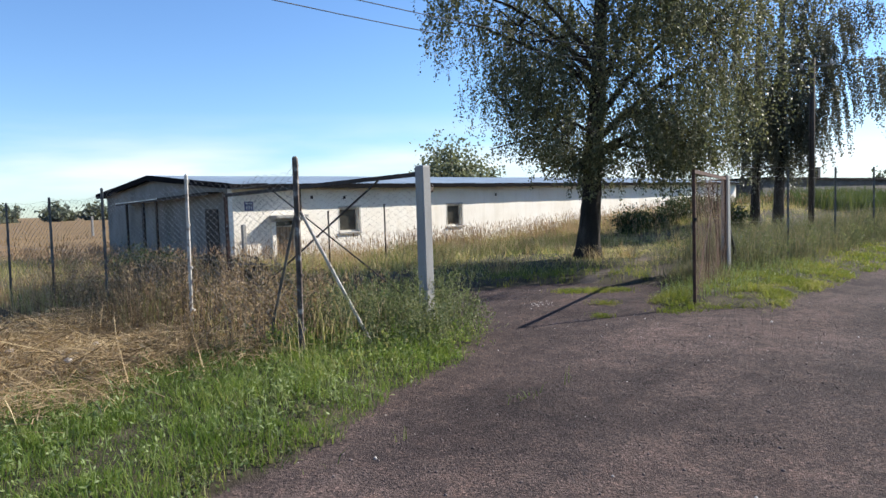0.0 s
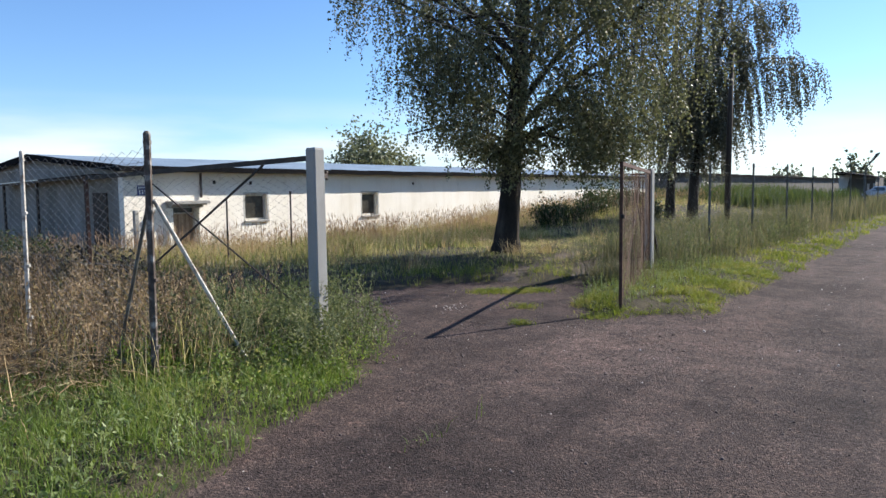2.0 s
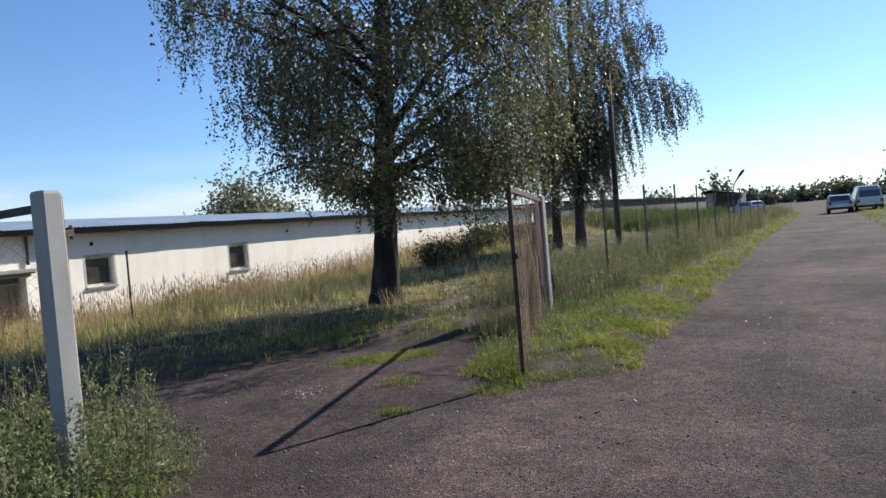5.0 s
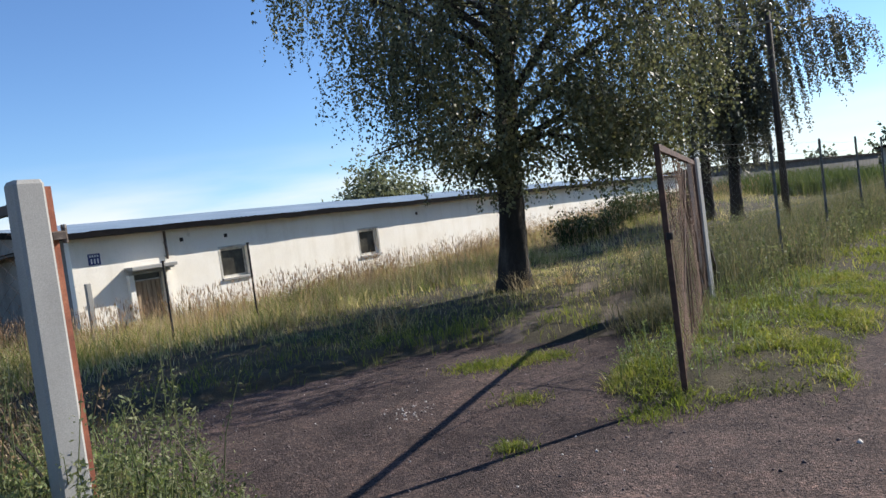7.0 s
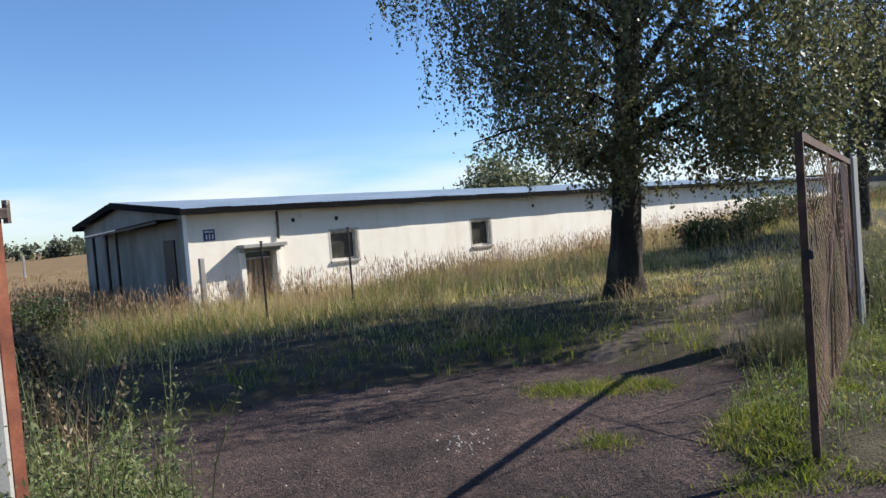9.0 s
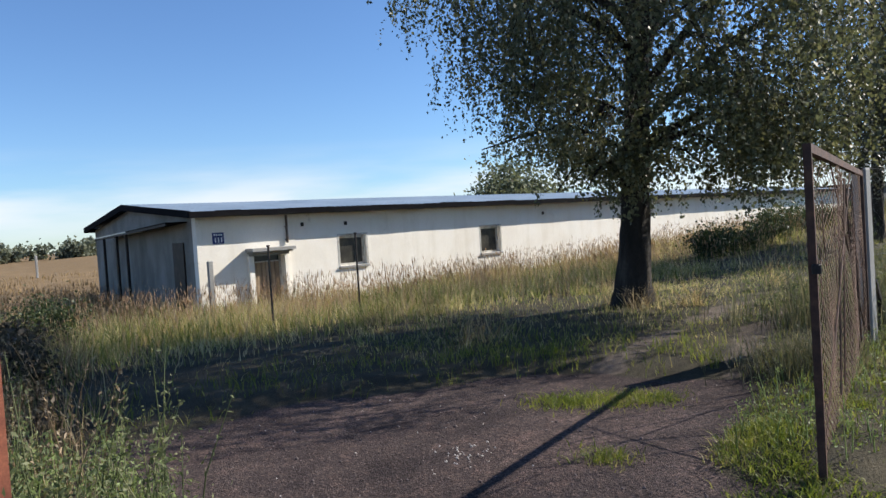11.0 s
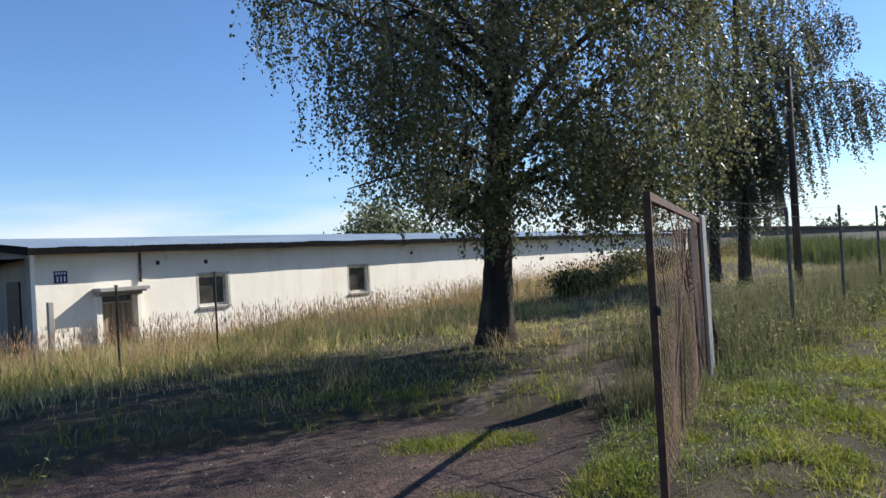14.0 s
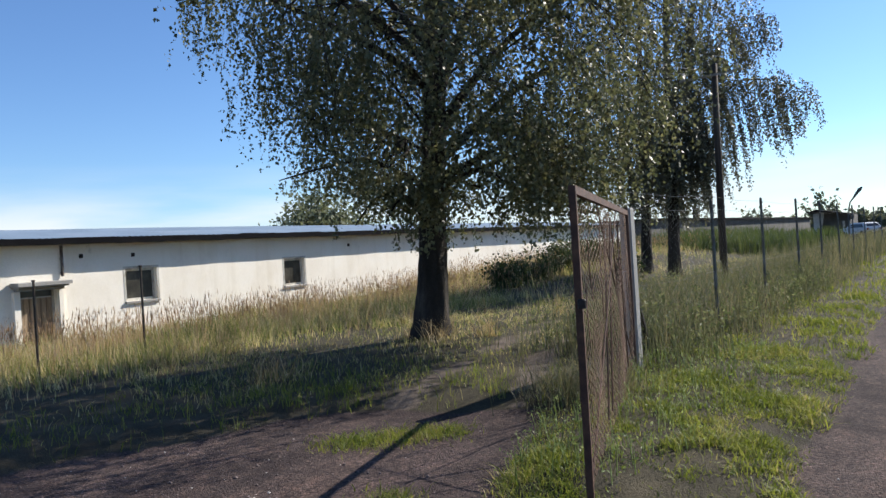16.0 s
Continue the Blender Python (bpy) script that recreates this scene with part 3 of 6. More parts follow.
def barn_door():
    a, b, z0, z1 = DOORWAY
    d = empty("door")
    hold(d, barn)
    s = Shape()
    n = 6
    for k in range(n):
        y0 = a + 0.06 + (b - a - 0.12) * k / n
        s.box((WX - 0.24, y0 + 0.004, z0), (WX - 0.2 + 0.004 * (k % 2), y0 + (b - a - 0.12) / n - 0.004, z1 - 0.34), 0.004)
    s.make("door_leaf", M_DOOR).parent = d
    Shape().box((WX - 0.22, a + 0.06, z1 - 0.3), (WX - 0.215, b - 0.06, z1 - 0.05)).make("fanlight", M_GLASS).parent = d
    s = Shape().box((WX - 0.27, a, z0), (WX - 0.17, a + 0.06, z1)).box((WX - 0.27, b - 0.06, z0), (WX - 0.17, b, z1))
    s.box((WX - 0.27, a + 0.06, z1 - 0.05), (WX - 0.17, b - 0.06, z1)).box((WX - 0.26, a + 0.06, z1 - 0.34), (WX - 0.16, b - 0.06, z1 - 0.3))
    s.make("frame", M_FRAME).parent = d
    s = Shape().box((WX + 0.002, a - 0.2, z1 + 0.0), (WX + 0.5, b + 0.2, z1 + 0.1), 0.015)
    s.box((WX + 0.002, a - 0.15, z1 - 0.05), (WX + 0.4, b + 0.15, z1 - 0.002), 0.012)
    s.box((WX + 0.002, a - 0.1, z1 - 0.13), (WX + 0.24, b + 0.1, z1 - 0.052), 0.012)
    s.make("hood", M_CONC).parent = d
    Shape().box((WX + 0.002, a - 0.16, BASE), (WX + 0.16, a - 0.01, z1 - 0.135)).make("jamb", M_PLASTER).parent = d
    Shape().box((WX + 0.002, b + 0.01, BASE), (WX + 0.1, b + 0.12, z1 - 0.135)).make("jamb", M_PLASTER).parent = d


barn_door()


def number_plate():
    s = tagged(empty("house_number_plate", (WX, 13.05, 1.7)), "dark blue enamel number plate on cream plaster", "sign")
    Shape().box((WX + 0.003, 12.9, 1.52), (WX + 0.02, 13.24, 1.84), 0.006).make("plate", M_SIGN)
    ob = bpy.data.objects["plate"]
    hold(ob, s)
    k = Shape()
    for i in range(4):
        k.box((WX + 0.018, 12.94 + i * 0.068, 1.745), (WX + 0.024, 12.985 + i * 0.068, 1.805))
    for i in range(3):
        k.box((WX + 0.018, 12.965 + i * 0.09, 1.56), (WX + 0.024, 13.005 + i * 0.09, 1.7))
    hold(k.make("figures", M_SIGNW), s)


number_plate()

s = Shape()
s.tube([(WX + 0.06, 15.2, 1.42), (WX + 0.06, 15.2, 2.26)], 0.04, 8)
s.box((WX + 0.002, 15.15, 1.9), (WX + 0.06, 15.25, 1.93)).box((WX + 0.002, 15.15, 1.5), (WX + 0.06, 15.25, 1.53))
tagged(s.make("wall_pipe", M_PIPE), "short grey downpipe under the barn eaves", "pipe")
for y, z in ((15.75, 1.95), (17.3, 1.92), (26.6, 1.9)):
    tagged(Shape().box((WX + 0.002, y - 0.05, z - 0.06), (WX + 0.05, y + 0.05, z + 0.06), 0.01).make("wall_vent", M_DARKBAR), "small dark vent box on the plaster", "vent", "vents under the eaves")
s = Shape().box((WX + 0.16, 12.62, BASE), (WX + 0.3, 12.76, 1.05), 0.015)
tagged(s.make("stub_post", M_CONC), "short concrete post beside the barn corner", "post")

# lean-to canopy on the barn's end wall
can = tagged(empty("lean_to_canopy", (-27, 12.0, BASE)), "sagging tin lean-to canopy on thin dark posts", "canopy")
hold(Shape().bar((-30.6, 12.12, 1.98), (-26.6, 12.12, 2.09), 0.64, 0.035).make("tin_sheet", M_TIN), can)
hold(Shape().bar((-26.58, 12.12, 2.09), (-22.7, 12.12, 2.2), 0.64, 0.03).make("dark_sheet", M_FASCIA), can)
for x in (-29.7, -28.1, -26.9):
    hold(Shape().bar((x, 11.9, -0.7), (x, 11.9, 1.95 + 0.028 * (x + 30.6)), 0.08 if x != -28.1 else 0.16, 0.08).make("post", M_DARKBAR), can)
hold(Shape().bar((-30.6, 11.84, 1.93), (-22.7, 11.84, 2.15), 0.05, 0.07).make("rail", M_DARKBAR), can)
s = Shape().box((-24.0, BY0 - 0.05, -0.65), (-23.1, BY0 - 0.003, 1.62))
tagged(s.make("side_door", M_DARKBAR), "dark closed door in the barn's end wall", "door")

# ---- the grey barn beyond, and the shed at its end ----
far = tagged(empty("far_barn", (-22, 62, -0.8)), "distant long grey rendered barn with a flat sheet roof", "barn")
s = Shape().box((-34, 62, -0.9), (-22.2, 146, 2.7))
hold(s.make("wall", M_GREYWALL), far)
s = Shape()
for k in range(28):
    s.box((-34.3, 61.7 + k * 3.02, 2.703), (-21.8, 61.7 + k * 3.02 + 3.0, 2.86 + 0.02 * (k % 2)))
hold(s.make("roof", M_FASCIA), far)
hold(Shape().box((-24.2, 81.9, 2.7), (-23.7, 82.7, 3.95)).box((-24.25, 81.85, 3.95), (-23.65, 82.75, 4.08)).make("chimney", M_DARKBAR), far)
shed = tagged(empty("far_shed", (-12.8, 98, -0.3)), "dark shed with a pale buttressed corner and a low roof", "shed")
s = Shape()
ring = [(-15.0, -0.5), (-15.0, 2.85), (-14.2, 3.0), (-11.3, 2.45), (-11.3, -0.5)]
k = len(ring)
s.add([(x, 98, z) for x, z in ring] + [(x, 106, z) for x, z in ring], [tuple(range(k)), tuple(range(2 * k - 1, k - 1, -1))] + [(i, i + k, (i + 1) % k + k, (i + 1) % k) for i in range(k)])
hold(s.make("wall", M_GREYWALL), shed)
s = Shape().bar((-15.2, 98.0, 2.88), (-14.2, 98.0, 3.1), 8.6, 0.1, (0, 0, 1)).bar((-14.2, 98.0, 3.1), (-11.0, 98.0, 2.5), 8.6, 0.1, (0, 0, 1))
hold(s.make("roof", M_FASCIA), shed)
s = Shape()
ring = [(-15.05, -0.5), (-15.05, 2.8), (-13.9, 2.85), (-14.5, -0.5)]
s.add([(x, 97.85, z) for x, z in ring] + [(x, 97.99, z) for x, z in ring], [(3, 2, 1, 0), (4, 5, 6, 7)] + [(i, (i + 1) % 4, (i + 1) % 4 + 4, i + 4) for i in range(4)])
hold(s.make("pale_buttress", M_HILL), shed)
for x in (-12.1, -11.5):
    hold(Shape().box((x, 97.9, -0.5), (x + 0.22, 97.985, 1.75)).make("pale_jamb", M_HILL), shed)


# ---- fences and gate ----
def net(s, a, b, z0, z1, cell, r, sag=0.0, wob=0.01, seed=1):
    """Chain-link: zigzag wires hooked side by side along the line from a to b."""
    rnd = random.Random(seed)
    a, b = Vector((*a, 0)), Vector((*b, 0))
    length = (b - a).length
    d = (b - a) / length
    nrm = Vector((-d.y, d.x, 0))
    cols, rows = max(2, int(length / cell)), max(2, int((z1 - z0) / (cell / 2)))
    for c in range(cols):
        last = None
        for q in range(rows + 1):
            u = (c + 0.5 + (0.5 if (q + c) % 2 else -0.5)) * cell
            v = q / rows
            top = z1 - sag * math.sin(math.pi * min(max(u / length, 0), 1)) + 0.02 * math.sin(u * 7 + seed)
            p = a + d * min(u, length) + nrm * (wob * math.sin(u * 3.1 + seed) * math.sin(v * 5.0)) + Vector((0, 0, z0 + (top - z0) * v + rnd.uniform(-1, 1) * 0.004))
            if last is not None:
                e = (p - last).normalized()
                i = nrm * r
                j = e.cross(nrm).normalized() * r
                t = (i, -i * 0.5 + j * 0.87, -i * 0.5 - j * 0.87)
                s.add([last + o for o in t] + [p + o for o in t], [(0, 1, 4, 3), (1, 2, 5, 4), (2, 0, 3, 5)])
            last = p
    return s


def ground_z(x, y):
    return float(land(np.array([x]), np.array([y]))[0])


def fence_post(x, y, top, mat, r=0.03, lean=(0, 0)):
    z = ground_z(x, y) - 0.1
    s = Shape().tube([(x - lean[0], y - lean[1], z), (x, y, top - 0.02), (x, y, top)], [r, r, r * 0.6], 8)
    for k in range(4):
        h = 0.35 + k * (top - 0.45) / 3
        s.tube([(x + 0.001, y, h), (x + 0.001, y, h + 0.025)], r + 0.004, 8)
    return tagged(s.make("fence_post", mat, smooth=False), "rust-flecked steel pipe fence post standing in dry weeds", "fence post", "posts of the wire fence")


LEFT = [(-5.62, 3.84, 2.05, M_PIPE), (-7.93, 3.86, 2.0, M_PALE), (-10.6, 3.87, 1.94, M_GREY), (-12.93, 3.87, 1.87, M_GREY), (-15.44, 3.87, 1.84, M_GREY), (-18.0, 3.87, 1.83, M_GREY), (-20.6, 3.87, 1.82, M_GREY)]
for k, (x, y, top, mat) in enumerate(LEFT):
    fence_post(x, y, top, mat, 0.029 if k == 0 else 0.022, (0.02 * math.sin(k * 2), 0.02))
for k, (p, q) in enumerate(zip(LEFT, LEFT[1:])):
    s = Shape()
    net(s, (p[0] - 0.03, p[1] + 0.03), (q[0] + 0.03, q[1] + 0.03), 0.12, (p[2] + q[2]) / 2 - 0.06, 0.075 if k < 3 else 0.11, 0.0016 if k < 3 else 0.002, 0.1 if k < 2 else 0.05, 0.03, k + 3)
    for h in (0.2, 1.0, 1.82):
        s.tube([(p[0], p[1] + 0.03, h), ((p[0] + q[0]) / 2, p[1] + 0.03, h - 0.04), (q[0], q[1] + 0.03, h)], 0.002, 3, False)
    tagged(s.make("chain_link_net", M_WIRE), "sagging weathered chain-link wire netting between posts", "fence net", "nets of the wire fence")
tagged(Shape().tube([(-5.6, 3.86, 1.52), (-5.51, 4.62, 0.1)], 0.017, 8).make("fence_brace", M_PALE), "pale painted pipe brace on the corner post", "brace", "braces of the corner post")
tagged(Shape().tube([(-5.66, 3.85, 1.5), (-6.35, 3.88, 0.05)], 0.015, 8).make("fence_brace", M_GREY), "grey pipe brace on the corner post", "brace", "braces of the corner post")

RIGHT = [(-5.1, 16.0, 2.03), (-5.15, 19.6, 2.14), (-5.15, 23.3, 2.2), (-5.15, 27.0, 2.2), (-5.15, 30.7, 2.2), (-5.15, 35.0, 2.2), (-5.15, 39.4, 2.2), (-5.15, 44.2, 2.2), (-5.15, 48.5, 2.2), (-5.15, 53.0, 2.2), (-5.15, 58.0, 2.2), (-5.15, 63.0, 2.2)]
for k, (x, y, top) in enumerate(RIGHT):
    fence_post(x, y, top, M_GREY, 0.024, (0.02 * math.sin(k * 3.0), 0.03 * math.sin(k * 1.3)))
line = [(-5.3, 13.3, 2.0)] + RIGHT
for k, (p, q) in enumerate(zip(line, line[1:])):
    s = Shape()
    if k < 3:
        net(s, p[:2], q[:2], 0.1, 1.95, 0.1, 0.0005, 0.05, 0.02, k + 20)
    for h in (0.2, 1.0, 1.9, 2.08):
        s.tube([(p[0], p[1], h), ((p[0] + q[0]) / 2, (p[1] + q[1]) / 2, h - 0.03), (q[0], q[1], h)], 0.0022, 3, False)
    tagged(s.make("chain_link_net", M_WIRE), "thin grey chain-link netting along the road verge", "fence net", "nets of the wire fence")


def concrete_post(x, y, top, lx, ly):
    s = Shape()
    w, z = 0.07, ground_z(x, y) - 0.15
    p = []
    for h, g in ((z, 1.0), (top * 0.5, 0.98), (top - 0.02, 0.95), (top, 0.82)):
        cx, cy = x - lx * (1 - h / top), y - ly * (1 - h / top)
        c = 0.014
        p.append([(cx + i * g, cy + j * g, h) for i, j in ((-w + c, -w), (w - c, -w), (w, -w + c), (w, w - c), (w - c, w), (-w + c, w), (-w, w - c), (-w, -w + c))])
    v = [q for ring in p for q in ring]
    f = [tuple(range(7, -1, -1)), tuple(range(24, 32))]
    for r in range(3):
        for i in range(8):
            j = (i + 1) % 8
            f.append((r * 8 + i, r * 8 + j, r * 8 + 8 + j, r * 8 + 8 + i))
    s.add(v, f)
    return tagged(s.make("gate_post", M_CONC), "square grey concrete gate post with worn edges", "gate post", "concrete gate posts")


concrete_post(-5.57, 5.51, 1.985, 0.0, 0.0)
concrete_post(-5.31, 13.24, 1.9, 0.0, 0.0)
s = Shape().bar((-5.36, 13.34, 1.25), (-5.5, 14.3, 0.05), 0.05, 0.05)
tagged(s.make("post_brace", M_DARKBAR), "dark steel strut behind the gate post", "brace")


def gate_leaf(name, hinge, free, top_h, top_f, bottom, mat_hinge, net_mat, cell, seed, sun_edge, wire=0.0018, foot=True):
    """A steel frame with netting; hinge and free are where its two stiles stand."""
    g = tagged(empty(name, (*hinge, bottom)), "open rusty steel gate leaf with torn wire netting", "gate leaf", "leaves of the gate")
    h, f = Vector((*hinge, 0)), Vector((*free, 0))
    d = (f - h).normalized()
    up = lambda p, z: Vector((p.x, p.y, z))
    hold(Shape().bar(up(h, bottom - 0.02), up(h, top_h + 0.03), 0.045, 0.045, d).make("hinge_stile", mat_hinge), g)
    hold(Shape().bar(up(f, bottom - 0.05), up(f, top_f), 0.042, 0.035, d).make("free_stile", M_RUST), g)
    s = Shape().bar(up(h + d * 0.024, top_h - 0.03), up(f - d * 0.022, top_f - 0.025), 0.04, 0.05)
    hold(s.make("rail", sun_edge), g)
    if foot:
        hold(Shape().bar(up(h + d * 0.024, bottom + 0.02), up(f - d * 0.022, bottom + 0.02), 0.04, 0.045).make("rail", sun_edge), g)
    s = Shape()
    net(s, (h + d * 0.03)[:2], (f - d * 0.03)[:2], bottom + 0.03, min(top_h, top_f) - 0.04, cell, wire, 0.02, 0.02, seed)
    hold(s.make("netting", net_mat), g)
    return g, h, f, d, up


g, h, f, d, up = gate_leaf("gate_leaf_inner", (-5.625, 5.615), (-9.45, 5.2), 1.93, 1.8, 0.18, M_REDRUST, M_NET, 0.075, 5, M_DARKBAR, 0.0008)
at = lambda u, z: tuple(h + d * u + Vector((0.0, 0.0, z)))
s = Shape().bar(at(0.75, 1.85), at(3.4, 0.25), 0.02, 0.016, (0.1, 1, 0)).bar(at(2.75, 1.8), at(0.2, 0.35), 0.014, 0.012, (0.1, 1, 0.01))
hold(s.make("cross_bar", M_DARKBAR), g)
s = Shape().box((-5.64, 5.59, 1.70), (-5.55, 5.66, 1.74), 0.006).tube([(-5.57, 5.655, 1.68), (-5.57, 5.655, 1.77)], 0.014, 8)
hold(s.make("hinge", M_PIPE), g)
g.name = "gate_leaf"

g, h, f, d, up = gate_leaf("gate_leaf", (-5.27, 13.12), (-4.10, 9.24), 1.87, 1.895, 0.1, M_RUST, M_NET, 0.06, 9, M_RUST, 0.0018, False)
s = Shape()
at = lambda u, z: tuple(h + d * u + Vector((0.0, 0.0, z)))
rnd = random.Random(4)
for u0, u1 in ((1.9, 1.2), (1.9, 2.6), (2.4, 2.9), (1.2, 0.9)):
    pts = [Vector(at(u0 + (u1 - u0) * t + rnd.uniform(-0.03, 0.03), 1.75 - 1.5 * t)) for t in (0, 0.25, 0.5, 0.75, 1)]
    s.tube(pts, 0.007, 5)
for k in range(22):
    u = rnd.uniform(0.15, 3.9)
    z = rnd.uniform(0.5, 1.8)
    s.tube([at(u, z), at(u + rnd.uniform(-0.06, 0.06), z - 0.2), at(u + rnd.uniform(-0.1, 0.1), z - rnd.uniform(0.3, 0.7))], 0.004, 4)
hold(s.make("dry_bindweed", M_NET), g)
for (u0, z0), (u1, z1) in (((1.3, 1.84), (4.0, 0.12)), ((0.05, 0.12), (2.9, 1.84))):
    hold(Shape().tube([at(u0, z0), at((u0 + u1) / 2, (z0 + z1) / 2 - 0.02), at(u1, z1)], 0.0065, 6).make("cross_rod", M_RUST), g)
s = Shape().box((-4.095, 9.2, 1.19), (-4.045, 9.225, 1.245), 0.008)
hold(s.make("latch", M_DARKBAR), g)
for z in (0.45, 1.7):
    hold(Shape().bar(at(0.02, z), at(-0.12, z), 0.03, 0.03).make("hinge", M_PIPE), g)

for x, y, top in ((-15.1, 13.25, 1.56), (-15.1, 11.27, 1.42)):
    s = Shape().tube([(x, y, ground_z(x, y) - 0.1), (x + 0.01, y, top)], 0.022, 6).tube([(x + 0.01, y, top), (x + 0.01, y, top + 0.03)], 0.034, 6)
    tagged(s.make("iron_stake", M_DARKBAR), "thin dark iron stake standing in tall grass", "stake", "iron stakes in the meadow")

# utility pole with its wires
pole = tagged(empty("utility_pole", (-6.6, 22.6, 0)), "dark tarred wooden utility pole with a crossarm", "utility pole")
hold(Shape().tube([(-6.62, 22.6, -0.2), (-6.6, 22.6, 3.0), (-6.57, 22.6, 5.42)], [0.09, 0.078, 0.066], 12).make("shaft", M_POLE, smooth=True), pole)
s = Shape().bar((-7.35, 22.5, 5.13), (-5.95, 22.5, 5.17), 0.045, 0.045)
hold(s.make("crossarm", M_WIRE), pole)
for x in (-7.25, -6.85, -6.05):
    hold(Shape().tube([(x, 22.5, 5.16), (x, 22.5, 5.26), (x, 22.5, 5.31)], [0.03, 0.045, 0.02], 8).make("insulator", M_HILL), pole)
for x, x1, low, y_low in ((-7.25, -6.95, 3.95, 5.3), (-6.85, -6.75, 4.1, 4.6)):
    pts = []
    for k in range(41):
        y = 22.5 - k * 1.06
        t = (y - y_low) / (22.5 - y_low)
        pts.append((x + (x1 - x) * min(1.0, (22.5 - y) / 16), y, low + (5.3 - low) * t * t))
    tagged(Shape().tube(pts, 0.007, 6, False).make("overhead_wire", M_CABLE), "slack grey overhead wire hung from the utility pole", "wire", "overhead wires")
back = tagged(empty("utility_pole", (-7.0, -20.0, 0)), "dark tarred wooden utility pole with a crossarm", "utility pole")
hold(Shape().tube([(-7.0, -20.0, -0.2), (-7.0, -20.0, 6.0)], [0.13, 0.1], 12).make("shaft", M_POLE, smooth=True), back)
hold(Shape().bar((-7.7, -19.9, 5.6), (-6.3, -19.9, 5.6), 0.09, 0.1).make("crossarm", M_POLE), back)


# ---- trees ----
def leaf_quads(rng, pts, size, hang=0.6, wide=0.38):
    """A pointed four-cornered leaf at every point, most of them hanging."""
    n = len(pts)
    down = rng.normal(0, 1, (n, 3))
    down /= np.linalg.norm(down, axis=1, keepdims=True) + 1e-9
    down[:, 2] -= hang * 1.6
    down /= np.linalg.norm(down, axis=1, keepdims=True) + 1e-9
    side = np.cross(down, rng.normal(0, 1, (n, 3)))
    side /= np.linalg.norm(side, axis=1, keepdims=True) + 1e-9
    face = np.cross(down, side)
    s = (size * rng.uniform(0.65, 1.3, n))[:, None]
    v = np.stack([pts, pts + down * s * 0.45 + side * s * wide + face * s * 0.08, pts + down * s * 1.05, pts + down * s * 0.45 - side * s * wide + face * s * 0.08], 1)
    return v.reshape(-1, 3), np.arange(n * 4).reshape(n, 4)


